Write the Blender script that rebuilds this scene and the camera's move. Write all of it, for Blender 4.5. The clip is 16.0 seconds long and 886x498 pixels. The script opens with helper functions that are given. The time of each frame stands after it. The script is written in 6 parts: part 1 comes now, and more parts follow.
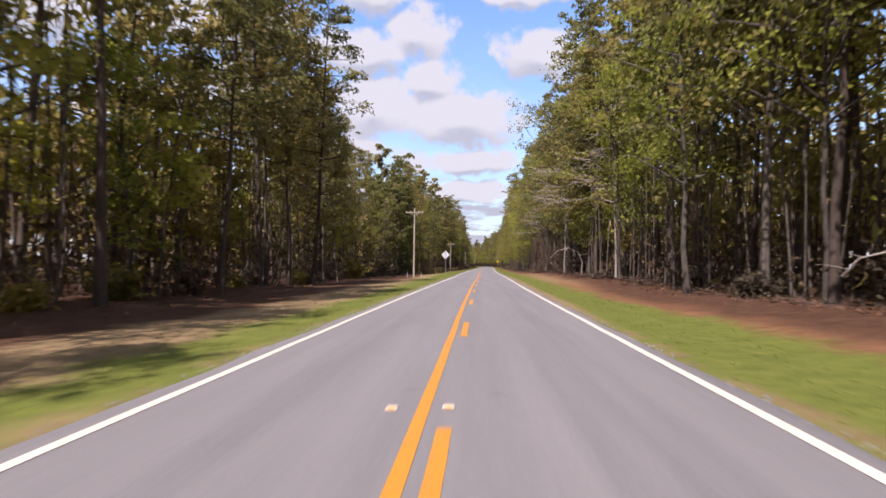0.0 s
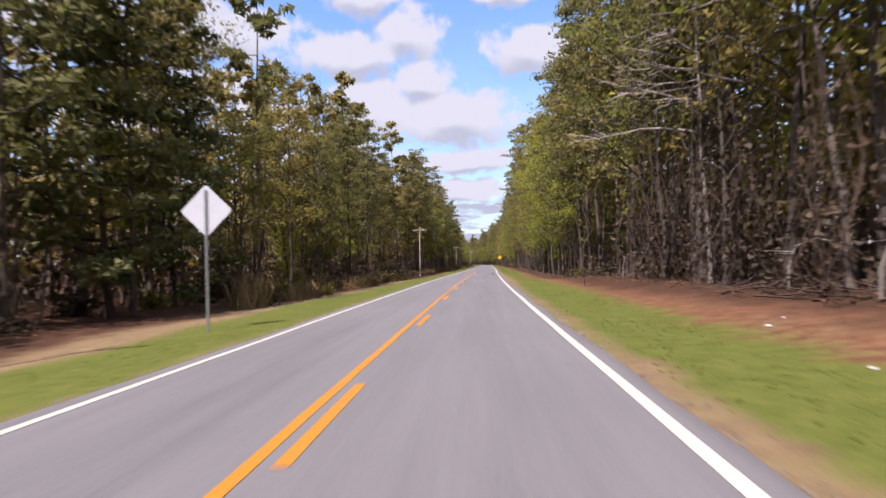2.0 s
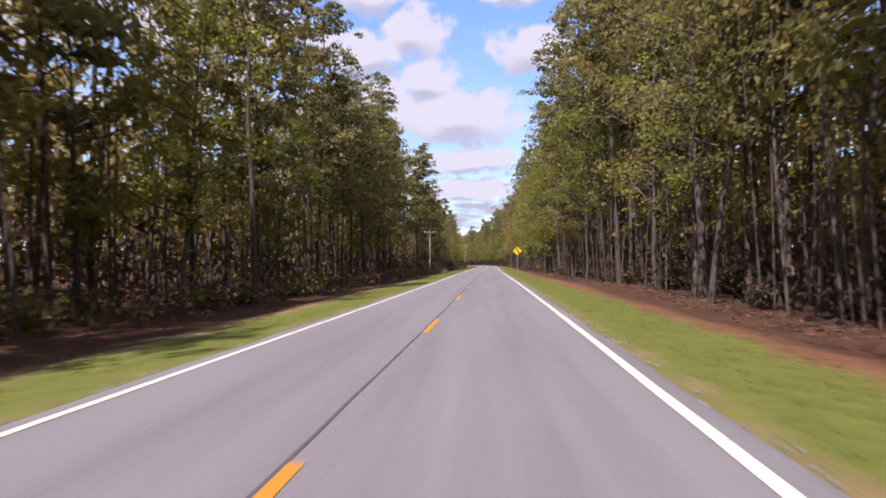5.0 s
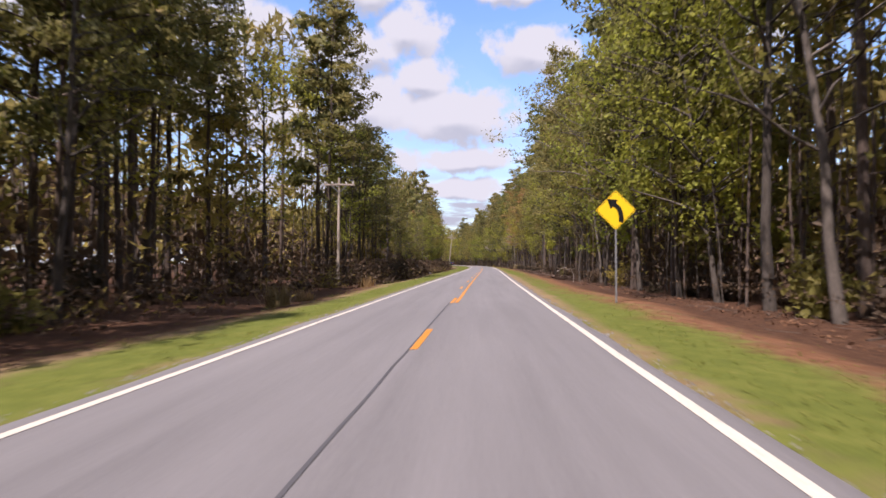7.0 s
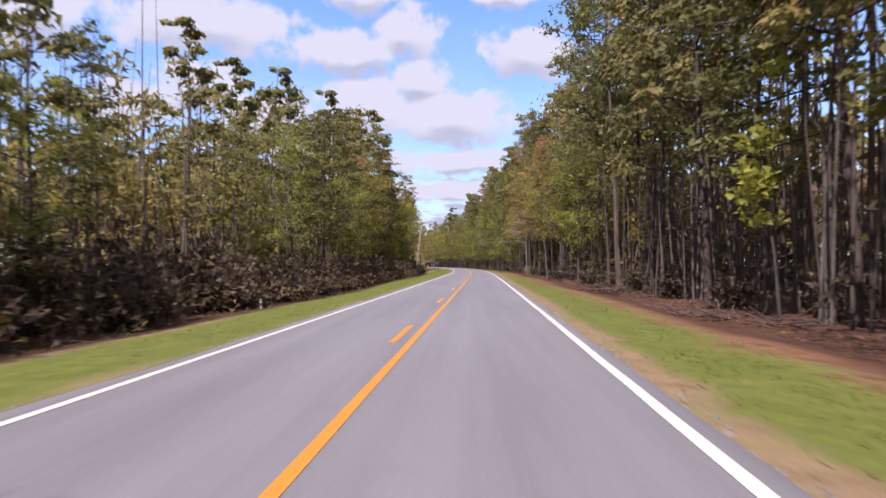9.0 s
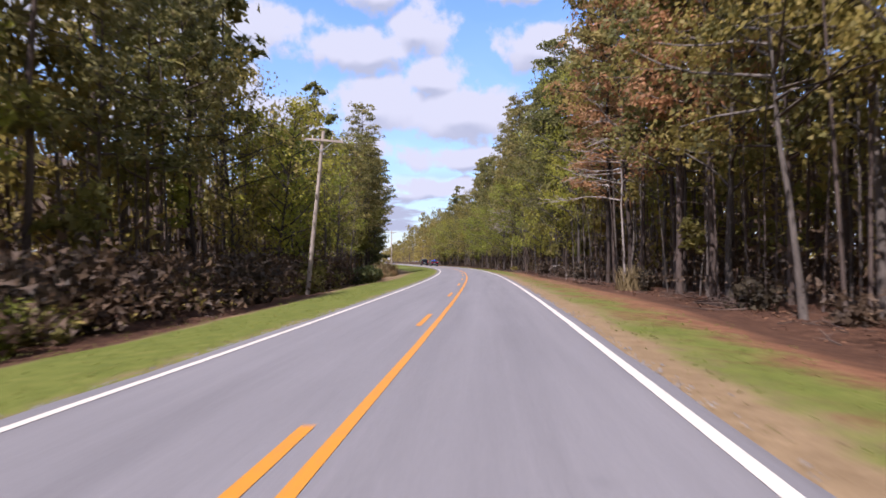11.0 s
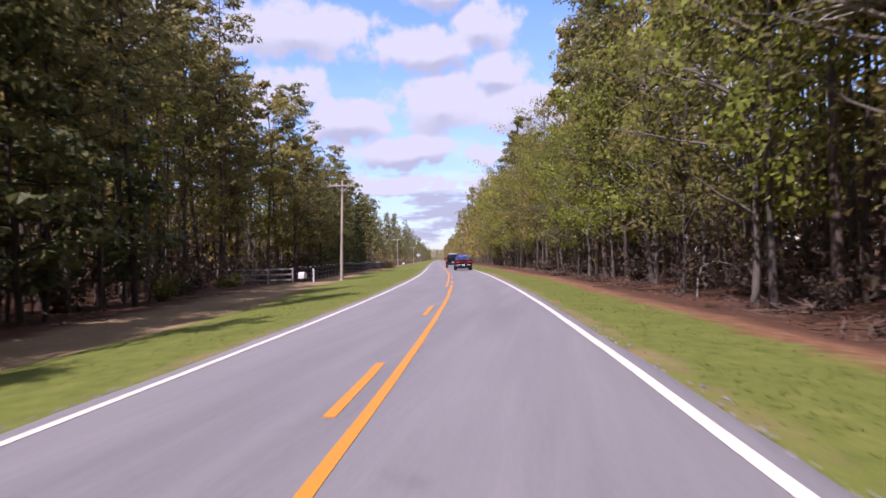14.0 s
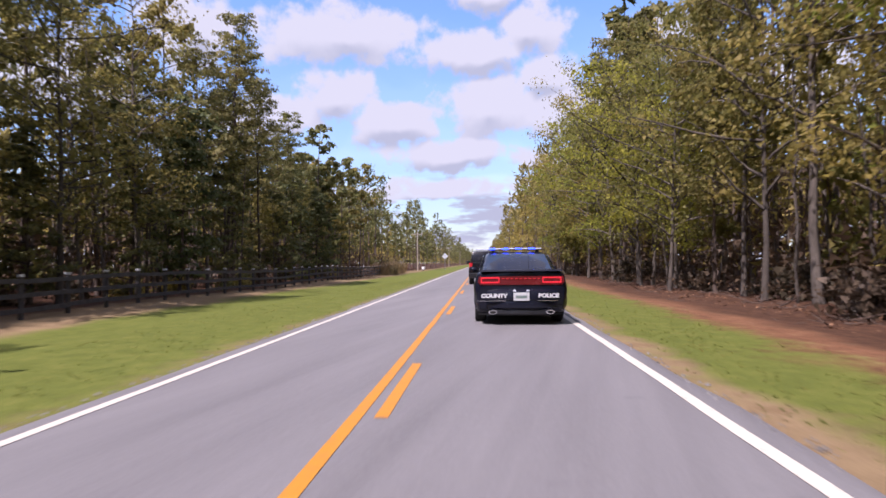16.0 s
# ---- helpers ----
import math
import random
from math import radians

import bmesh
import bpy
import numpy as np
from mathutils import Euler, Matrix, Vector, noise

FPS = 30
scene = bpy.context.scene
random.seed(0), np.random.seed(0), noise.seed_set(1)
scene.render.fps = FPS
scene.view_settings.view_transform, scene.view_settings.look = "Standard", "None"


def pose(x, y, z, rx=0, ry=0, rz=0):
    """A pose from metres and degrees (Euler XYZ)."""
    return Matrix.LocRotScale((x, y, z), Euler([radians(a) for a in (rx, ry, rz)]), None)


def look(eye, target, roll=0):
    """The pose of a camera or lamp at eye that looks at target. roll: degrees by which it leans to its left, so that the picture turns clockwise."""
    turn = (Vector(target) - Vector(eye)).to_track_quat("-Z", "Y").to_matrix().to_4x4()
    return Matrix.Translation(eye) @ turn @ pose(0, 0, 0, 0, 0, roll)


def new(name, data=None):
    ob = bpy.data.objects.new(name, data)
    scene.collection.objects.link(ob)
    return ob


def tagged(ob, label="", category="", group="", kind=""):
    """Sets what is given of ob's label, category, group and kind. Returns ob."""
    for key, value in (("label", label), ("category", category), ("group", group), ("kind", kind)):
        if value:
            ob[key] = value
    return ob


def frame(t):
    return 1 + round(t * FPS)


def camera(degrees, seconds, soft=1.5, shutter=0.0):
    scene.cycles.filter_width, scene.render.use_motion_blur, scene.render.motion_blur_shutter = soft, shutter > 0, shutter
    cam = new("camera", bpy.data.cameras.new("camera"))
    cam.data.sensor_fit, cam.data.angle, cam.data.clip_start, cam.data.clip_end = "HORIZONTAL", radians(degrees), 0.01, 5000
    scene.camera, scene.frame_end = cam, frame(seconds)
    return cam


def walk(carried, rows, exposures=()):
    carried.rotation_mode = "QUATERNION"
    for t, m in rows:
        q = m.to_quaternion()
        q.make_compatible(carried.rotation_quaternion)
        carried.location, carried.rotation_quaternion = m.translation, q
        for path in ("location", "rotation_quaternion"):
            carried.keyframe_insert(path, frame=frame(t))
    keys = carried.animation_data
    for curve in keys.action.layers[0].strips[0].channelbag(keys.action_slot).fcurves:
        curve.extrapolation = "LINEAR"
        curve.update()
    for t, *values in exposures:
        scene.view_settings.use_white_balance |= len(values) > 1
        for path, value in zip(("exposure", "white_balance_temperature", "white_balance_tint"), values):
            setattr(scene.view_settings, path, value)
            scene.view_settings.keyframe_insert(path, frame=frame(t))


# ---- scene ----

# ---- camera and its way ----
cam = camera(69.5, 16.0, soft=1.6, shutter=0.14)
# seconds, place, yaw, pitch, lean
ROWS = [
    (0, 0.217, 11.148, 1.25, 2.960, 1.392, -0.727),
    (0.5, 0.584, 30.729, 1.25, 2.562, 1.623, 0.885),
    (1, 1.140, 50.298, 1.25, 2.666, 1.622, 1.203),
    (1.5, 1.749, 69.733, 1.25, 2.958, 1.502, 1.805),
    (2, 2.060, 89.239, 1.25, 2.841, 1.371, 1.688),
    (2.5, 2.181, 108.824, 1.25, 2.963, 1.342, 0.280),
    (3, 2.397, 128.576, 1.25, 2.875, 1.202, 0.714),
    (3.5, 2.720, 148.300, 1.25, 2.720, 0.932, 0.620),
    (4, 3.153, 167.563, 1.25, 2.700, 0.988, 0.545),
    (4.2, 3.366, 175.092, 1.25, 2.980, 1.127, 0.638),
    (6.3, 5.188, 253.579, 1.25, 2.974, 1.356, 0.937),
    (6.5, 5.272, 260.982, 1.25, 2.892, 1.184, 1.212),
    (7, 5.463, 279.243, 1.25, 2.578, 1.220, 0.095),
    (7.5, 5.783, 297.224, 1.25, 2.167, 1.235, 0.268),
    (8, 6.240, 315.069, 1.25, 1.774, 1.164, 0.446),
    (8.5, 6.861, 332.750, 1.25, 1.931, 1.324, 1.010),
    (9, 7.430, 350.234, 1.25, 2.136, 1.331, 0.043),
    (9.2, 7.624, 357.183, 1.25, 2.414, 1.210, 0.231),
    (11.5, 9.025, 436.136, 1.25, 4.020, 1.098, 0.645),
    (12, 9.043, 452.748, 1.25, 4.773, 1.136, 0.900),
    (12.5, 8.750, 468.945, 1.25, 5.774, 1.121, 0.792),
    (13, 8.142, 484.683, 1.25, 6.982, 1.084, 1.176),
    (13.5, 7.178, 500.019, 1.25, 8.451, 1.126, 1.487),
    (14, 5.887, 514.943, 1.29, 9.692, 0.882, 1.615),
    (14.5, 4.205, 529.476, 1.25, 11.061, 0.883, 1.055),
    (15, 2.180, 543.466, 1.25, 12.167, 0.699, 0.443),
    (15.5, 0.217, 556.213, 1.32, 12.776, 0.812, 0.363),
    (16, -1.855, 569.024, 1.25, 13.739, 1.241, 0.626),
]


def lens_pose(x, y, z, yaw, pitch, lean):
    """The camera's pose: yaw to the left, pitch up, lean of its right side downwards."""
    ya, pa = radians(yaw), radians(pitch)
    ahead = Vector((-math.sin(ya) * math.cos(pa), math.cos(ya) * math.cos(pa), math.sin(pa)))
    eye = Vector((x, y, z))
    return look(eye, eye + ahead, -lean)


walk(cam, [(r[0], lens_pose(*r[1:])) for r in ROWS], [(0, 1.1, 6400, 26), (3, 1.1, 6150, 27), (4, 1.1, 6100, 31), (6.5, 1.1, 6450, 29), (8, 1.09, 6300, 23), (9, 1.07, 6050, 29), (12, 1.07, 5900, 27), (14.5, 1.06, 5950, 37), (16, 1.06, 6050, 32)])

# ---- sky, sun ----
SUN_ELEVATION, SUN_HEADING = radians(57), radians(207)   # heading clockwise from +y
sun_from = Vector((math.sin(SUN_HEADING) * math.cos(SUN_ELEVATION), math.cos(SUN_HEADING) * math.cos(SUN_ELEVATION), math.sin(SUN_ELEVATION)))
sun = new("sun", bpy.data.lights.new("sun", "SUN"))
sun.data.energy, sun.data.angle, sun.data.color = 4.0, radians(0.6), (1.0, 0.95, 0.87)
sun.matrix_world = look((0, 0, 200), Vector((0, 0, 200)) - sun_from)

world = bpy.data.worlds.new("sky")
scene.world = world
world.use_nodes = True
wn, wl = world.node_tree.nodes, world.node_tree.links
wn.clear()


def wnode(kind, **values):
    n = wn.new(kind)
    for key, value in values.items():
        n.inputs[key].default_value = value
    return n


def wmath(op, a, b=None, c=None):
    n = wn.new("ShaderNodeMath")
    n.operation = op
    for i, v in enumerate((a, b, c)):
        if v is None:
            continue
        if isinstance(v, (int, float)):
            n.inputs[i].default_value = v
        else:
            wl.new(v, n.inputs[i])
    return n.outputs[0]


sky = wn.new("ShaderNodeTexSky")
sky.sky_type, sky.sun_disc = "NISHITA", False
sky.sun_elevation, sky.sun_rotation = SUN_ELEVATION, SUN_HEADING
sky.air_density, sky.dust_density, sky.ozone_density = 1.4, 0.4, 3.5
coord = wn.new("ShaderNodeTexCoord")
sep = wn.new("ShaderNodeSeparateXYZ")
wl.new(coord.outputs["Generated"], sep.inputs[0])
# fair-weather cumulus, as directions: degrees to the left of +y, degrees above the horizon
to_degrees = 180 / math.pi
left_of = wmath("MULTIPLY", wmath("ARCTAN2", wmath("MULTIPLY", sep.outputs[0], -1.0), sep.outputs[1]), to_degrees)
above_of = wmath("MULTIPLY", wmath("ARCSINE", sep.outputs[2]), to_degrees)
# middle, half width and half height of each cloud
CLOUDS = [(22.3, 19.6, 6.6, 2.5), (23.2, 14.2, 3.4, 2.2), (18.0, 12.3, 3.4, 1.8), (8.9, 13.8, 5.0, 2.7), (10.5, 18.6, 5.0, 1.6), (12.3, 9.8, 6.5, 1.4),
          (13.5, 6.6, 5.0, 0.9), (35.0, 19.0, 3.4, 2.4), (29.3, 12.8, 5.0, 2.0), (5.6, 20.4, 2.6, 2.0), (10.0, 23.4, 4.0, 1.5), (-5.2, 18.4, 3.0, 2.1),
          (1.6, 13.0, 5.5, 2.2), (4.4, 16.2, 3.0, 1.6), (-3.0, 23.6, 5.0, 1.0), (0.5, 9.0, 5.0, 1.2), (2.0, 6.4, 6.0, 0.8), (-14, 14, 6, 3), (-24, 21, 6, 3), (46, 15, 6, 3)]
spread = wn.new("ShaderNodeCombineXYZ")
wl.new(left_of, spread.inputs[0])
wl.new(above_of, spread.inputs[1])
ragged = wnode("ShaderNodeTexNoise", Scale=0.42, Detail=6.0, Roughness=0.55)
wl.new(spread.outputs[0], ragged.inputs["Vector"])
wavy = wnode("ShaderNodeTexNoise", Scale=0.14, Detail=3.0, Roughness=0.5)
wl.new(spread.outputs[0], wavy.inputs["Vector"])


def wvector(op, a, b=None):
    n = wn.new("ShaderNodeVectorMath")
    n.operation = op
    for i, v in enumerate((a, b)):
        if v is None:
            continue
        if isinstance(v, tuple):
            n.inputs[i].default_value = v
        else:
            wl.new(v, n.inputs[i])
    return n.outputs["Value"] if op == "LENGTH" else n.outputs["Vector"]


bent = wvector("ADD", spread.outputs[0], wvector("MULTIPLY", wvector("SUBTRACT", wavy.outputs["Color"], (0.5, 0.5, 0.5)), (7.0, 3.0, 0.0)))


def nearest_cloud(shift):
    """How far outside the nearest cloud a direction lies, looked up so many degrees higher."""
    low = None
    for az, el, wide, tall in CLOUDS:
        d = wvector("LENGTH", wvector("MULTIPLY", wvector("SUBTRACT", bent, (az, el - shift, 0.0)), (1 / wide, 1 / tall, 0.0)))
        low = d if low is None else wmath("SMOOTH_MIN", low, d, 0.25)
    return low


def wsmooth(v, lo, hi):
    n = wn.new("ShaderNodeMapRange")
    n.interpolation_type = "SMOOTHSTEP"
    n.inputs["From Min"].default_value, n.inputs["From Max"].default_value = lo, hi
    wl.new(v, n.inputs["Value"])
    return n.outputs[0]


here, higher_up = nearest_cloud(0.0), nearest_cloud(1.1)
edge = wmath("ADD", here, wmath("MULTIPLY", wmath("SUBTRACT", ragged.outputs[0], 0.5), 2.2))
cover = wmath("SUBTRACT", 1.0, wsmooth(edge, 0.78, 1.4))
# thin streaks low over the horizon
strata = wnode("ShaderNodeTexNoise", Scale=1.0, Detail=5.0, Roughness=0.55)
wl.new(wvector("MULTIPLY", spread.outputs[0], (0.16, 0.75, 1.0)), strata.inputs["Vector"])
low_band = wmath("MULTIPLY", wsmooth(strata.outputs[0], 0.40, 0.56), wmath("SUBTRACT", 1.0, wsmooth(above_of, 5.5, 9.5)))
veil = wmath("MULTIPLY", wmath("SUBTRACT", 1.0, wsmooth(above_of, 0.0, 26.0)), 0.36)
cover = wmath("MAXIMUM", wmath("MAXIMUM", cover, low_band), veil)
# same kind of cloud added overhead and behind, unseen, to raise the fill light
flat_height = wmath("ADD", wmath("MAXIMUM", sep.outputs[2], 0.0), 0.22)
flat = wn.new("ShaderNodeCombineXYZ")
wl.new(wmath("DIVIDE", sep.outputs[0], flat_height), flat.inputs[0])
wl.new(wmath("DIVIDE", sep.outputs[1], flat_height), flat.inputs[1])
billow = wnode("ShaderNodeTexNoise", Scale=2.9, Detail=5.0, Roughness=0.5)
wl.new(flat.outputs[0], billow.inputs["Vector"])
elsewhere = wmath("MAXIMUM", wsmooth(above_of, 24.0, 34.0), wsmooth(wmath("ABSOLUTE", wmath("SUBTRACT", left_of, 10.0)), 38.0, 56.0))
cover = wmath("MAXIMUM", cover, wmath("MULTIPLY", wsmooth(billow.outputs[0], 0.40, 0.52), elsewhere))
# undersides are greyer
thick = wsmooth(wmath("ADD", wmath("SUBTRACT", here, higher_up), wmath("MULTIPLY", ragged.outputs[0], 0.5)), 0.20, 0.85)
tone = wn.new("ShaderNodeMix")
tone.data_type = "RGBA"
wl.new(thick, tone.inputs["Factor"])
tone.inputs["A"].default_value, tone.inputs["B"].default_value = (3.2, 3.36, 3.52, 1), (2.2, 2.42, 2.75, 1)
mix = wn.new("ShaderNodeMix")
mix.data_type = "RGBA"
wl.new(cover, mix.inputs["Factor"])
deep = wn.new("ShaderNodeMix")
deep.data_type, deep.blend_type = "RGBA", "MULTIPLY"
deep.inputs["Factor"].default_value = 1.0
wl.new(sky.outputs[0], deep.inputs["A"])
deep.inputs["B"].default_value = (0.66, 0.80, 0.94, 1)
wl.new(deep.outputs["Result"], mix.inputs["A"])
wl.new(tone.outputs["Result"], mix.inputs["B"])
back = wnode("ShaderNodeBackground", Strength=0.112)
wl.new(mix.outputs["Result"], back.inputs["Color"])
out = wn.new("ShaderNodeOutputWorld")
wl.new(back.outputs[0], out.inputs["Surface"])

# ---- materials ----
def material(name, rough=0.8, metal=0.0, spec=0.3):
    m = bpy.data.materials.new(name)
    m.use_nodes = True
    b = m.node_tree.nodes["Principled BSDF"]
    b.inputs["Roughness"].default_value = rough
    b.inputs["Metallic"].default_value = metal
    b.inputs["Specular IOR Level"].default_value = spec
    return m, m.node_tree.nodes, m.node_tree.links, b


def noise_of(nodes, links, scale, detail=4.0, rough=0.6, vec=None, stretch=None):
    n = nodes.new("ShaderNodeTexNoise")
    n.inputs["Scale"].default_value, n.inputs["Detail"].default_value, n.inputs["Roughness"].default_value = scale, detail, rough
    if vec is None:
        vec = nodes.new("ShaderNodeTexCoord").outputs["Object"]
    if stretch:
        mp = nodes.new("ShaderNodeMapping")
        mp.inputs["Scale"].default_value = stretch
        links.new(vec, mp.inputs[0])
        vec = mp.outputs[0]
    links.new(vec, n.inputs["Vector"])
    return n.outputs[0]


def ramp(nodes, links, fac, stops):
    r = nodes.new("ShaderNodeValToRGB")
    el = r.color_ramp.elements
    while len(el) < len(stops):
        el.new(0.5)
    for e, (p, c) in zip(el, stops):
        e.position, e.color = p, (*c, 1)
    links.new(fac, r.inputs[0])
    return r.outputs[0]


def blend(nodes, links, fac, a, b, how="MIX"):
    n = nodes.new("ShaderNodeMix")
    n.data_type, n.blend_type = "RGBA", how
    for key, v in (("Factor", fac), ("A", a), ("B", b)):
        if isinstance(v, (int, float)):
            n.inputs[key].default_value = v
        elif isinstance(v, tuple):
            n.inputs[key].default_value = (*v, 1)
        else:
            links.new(v, n.inputs[key])
    return n.outputs["Result"]


def calc(nodes, links, op, a, b):
    n = nodes.new("ShaderNodeMath")
    n.operation = op
    n.use_clamp = op == "ADD"
    for i, v in enumerate((a, b)):
        if isinstance(v, (int, float)):
            n.inputs[i].default_value = v
        else:
            links.new(v, n.inputs[i])
    return n.outputs[0]


def smooth(nodes, links, v, lo, hi):
    n = nodes.new("ShaderNodeMapRange")
    n.interpolation_type = "SMOOTHSTEP"
    n.inputs["From Min"].default_value, n.inputs["From Max"].default_value = lo, hi
    links.new(v, n.inputs["Value"])
    return n.outputs[0]


def bump(nodes, links, bsdf, h, strength, dist=0.02):
    n = nodes.new("ShaderNodeBump")
    n.inputs["Strength"].default_value, n.inputs["Distance"].default_value = strength, dist
    links.new(h, n.inputs["Height"])
    links.new(n.outputs[0], bsdf.inputs["Normal"])


def attr(nodes, name):
    n = nodes.new("ShaderNodeAttribute")
    n.attribute_name = name
    return n.outputs["Fac"]


def mottled(name, dark, light, scale=3.0, rough=0.8, metal=0.0, spec=0.3, relief=0.3, stretch=None, vary=0.0):
    """A plain surface with grain at two scales."""
    m, n, l, b = material(name, rough, metal, spec)
    big = noise_of(n, l, scale, 4, 0.6, stretch=stretch)
    fine = noise_of(n, l, scale * 9, 3, 0.6, stretch=stretch)
    f = calc(n, l, "ADD", calc(n, l, "MULTIPLY", big, 0.6), calc(n, l, "MULTIPLY", fine, 0.4))
    c = ramp(n, l, f, [(0.3, dark), (0.7, light)])
    if vary:
        info = n.new("ShaderNodeObjectInfo")
        c = blend(n, l, 1.0, c, ramp(n, l, info.outputs["Random"], [(0.0, (1 - vary,) * 3), (1.0, (1 + vary,) * 3)]), "MULTIPLY")
    l.new(c, b.inputs["Base Color"])
    if relief:
        bump(n, l, b, fine, relief, 0.01)
    return m


def leafage(name, shades, tint, light_through=0.35):
    """Leaves: colour by clump and by tree, thin enough for light to pass."""
    m, n, l, b = material(name, 0.6, 0, 0.25)
    geo = n.new("ShaderNodeNewGeometry")
    info = n.new("ShaderNodeObjectInfo")
    clump = smooth(n, l, noise_of(n, l, 0.9, 2, 0.5), 0.3, 0.7)
    mixed = calc(n, l, "ADD", calc(n, l, "MULTIPLY", geo.outputs["Random Per Island"], 0.36), calc(n, l, "MULTIPLY", clump, 0.64))
    c = ramp(n, l, mixed, shades)
    c = blend(n, l, 1.0, c, ramp(n, l, info.outputs["Random"], tint), "MULTIPLY")
    l.new(c, b.inputs["Base Color"])
    t = n.new("ShaderNodeBsdfTranslucent")
    l.new(c, t.inputs["Color"])
    mixer = n.new("ShaderNodeMixShader")
    mixer.inputs[0].default_value = light_through
    l.new(b.outputs[0], mixer.inputs[1])
    l.new(t.outputs[0], mixer.inputs[2])
    l.new(mixer.outputs[0], n["Material Output"].inputs["Surface"])
    return m


def asphalt_material():
    m, n, l, b = material("asphalt", 0.78, 0, 0.35)
    lat = attr(n, "lat")
    grit = noise_of(n, l, 30, 4, 0.7)
    big = noise_of(n, l, 0.35, 4, 0.6, stretch=(1, 0.25, 1))
    streak = noise_of(n, l, 2.6, 4, 0.65, stretch=(1, 0.035, 1))
    f = calc(n, l, "ADD", calc(n, l, "ADD", calc(n, l, "MULTIPLY", grit, 0.4), calc(n, l, "MULTIPLY", big, 0.25)), calc(n, l, "MULTIPLY", streak, 0.35))
    c = ramp(n, l, f, [(0.3, (0.092, 0.087, 0.087)), (0.7, (0.186, 0.176, 0.175))])
    spots = smooth(n, l, noise_of(n, l, 0.9, 3, 0.6), 0.66, 0.76)
    c = blend(n, l, calc(n, l, "MULTIPLY", spots, 0.45), c, (0.06, 0.058, 0.06))
    # polished wheel tracks, and the gritty outer rim
    wave = n.new("ShaderNodeMath")
    wave.operation = "PINGPONG"
    l.new(lat, wave.inputs[0])
    wave.inputs[1].default_value = 0.72
    c = blend(n, l, calc(n, l, "MULTIPLY", wave.outputs[0], 0.25), c, (0.205, 0.194, 0.193))
    mag = n.new("ShaderNodeMath")
    mag.operation = "ABSOLUTE"
    l.new(lat, mag.inputs[0])
    c = blend(n, l, calc(n, l, "MULTIPLY", smooth(n, l, calc(n, l, "ADD", mag.outputs[0], calc(n, l, "MULTIPLY", grit, 0.12)), 2.68, 2.86), smooth(n, l, noise_of(n, l, 3.0, 4, 0.7), 0.3, 0.6)), c, (0.215, 0.185, 0.155))
    l.new(c, b.inputs["Base Color"])
    bump(n, l, b, grit, 0.35, 0.006)
    return m


def ground_material():
    m, n, l, b = material("verge_and_forest_floor", 0.95, 0, 0.1)
    coarse = noise_of(n, l, 0.45, 5, 0.65)
    mid = noise_of(n, l, 2.3, 5, 0.7)
    fine = noise_of(n, l, 24, 4, 0.75)
    grain = calc(n, l, "ADD", calc(n, l, "MULTIPLY", mid, 0.5), calc(n, l, "MULTIPLY", fine, 0.5))
    grass = ramp(n, l, grain, [(0.3, (0.054, 0.065, 0.015)), (0.5, (0.096, 0.112, 0.021)), (0.7, (0.162, 0.152, 0.040))])
    straw = ramp(n, l, grain, [(0.3, (0.11, 0.074, 0.037)), (0.72, (0.28, 0.195, 0.108))])
    soil = ramp(n, l, grain, [(0.32, (0.05, 0.024, 0.013)), (0.5, (0.15, 0.07, 0.036)), (0.7, (0.245, 0.132, 0.07))])
    litter = ramp(n, l, grain, [(0.28, (0.020, 0.011, 0.007)), (0.5, (0.062, 0.031, 0.018)), (0.75, (0.16, 0.084, 0.048))])
    jag = calc(n, l, "MULTIPLY", calc(n, l, "SUBTRACT", calc(n, l, "ADD", calc(n, l, "MULTIPLY", coarse, 0.6), calc(n, l, "MULTIPLY", mid, 0.4)), 0.5), 2.0)

    def zone(name):
        return smooth(n, l, calc(n, l, "ADD", attr(n, name), jag), 0.22, 0.78)
    c = blend(n, l, zone("straw"), soil, straw)
    c = blend(n, l, zone("litter"), c, litter)
    c = blend(n, l, zone("grass"), c, grass)
    l.new(c, b.inputs["Base Color"])
    bump(n, l, b, grain, 0.6, 0.04)
    return m


def line_paint(name, dark, light):
    m, n, l, b = material(name, 0.6, 0, 0.3)
    wear = noise_of(n, l, 14, 5, 0.7)
    l.new(ramp(n, l, wear, [(0.28, dark), (0.5, light)]), b.inputs["Base Color"])
    bump(n, l, b, wear, 0.15, 0.003)
    return m


def glow(name, color, strength):
    m, n, l, b = material(name, 0.3)
    b.inputs["Base Color"].default_value = (*color, 1)
    b.inputs["Emission Color"].default_value = (*color, 1)
    b.inputs["Emission Strength"].default_value = strength
    return m


ASPHALT, GROUND = asphalt_material(), ground_material()
WHITE_LINE = line_paint("white_line_paint", (0.31, 0.275, 0.225), (0.52, 0.47, 0.395))
YELLOW_LINE = line_paint("yellow_line_paint", (0.25, 0.138, 0.04), (0.455, 0.178, 0.010))
PATCH = mottled("tar_patch", (0.051, 0.0498, 0.054), (0.078, 0.0762, 0.081), 5, 0.8)
PINE_BARK = mottled("pine_bark", (0.034, 0.025, 0.019), (0.115, 0.085, 0.067), 2.2, 0.95, relief=0.8, stretch=(1, 1, 0.25), vary=0.35)
GREY_BARK = mottled("grey_bark", (0.040, 0.033, 0.026), (0.138, 0.115, 0.094), 2.6, 0.95, relief=0.6, stretch=(1, 1, 0.3), vary=0.3)
TINT = [(0.0, (0.75, 0.82, 0.7)), (0.5, (1.0, 1.0, 1.0)), (1.0, (1.25, 1.1, 0.95))]
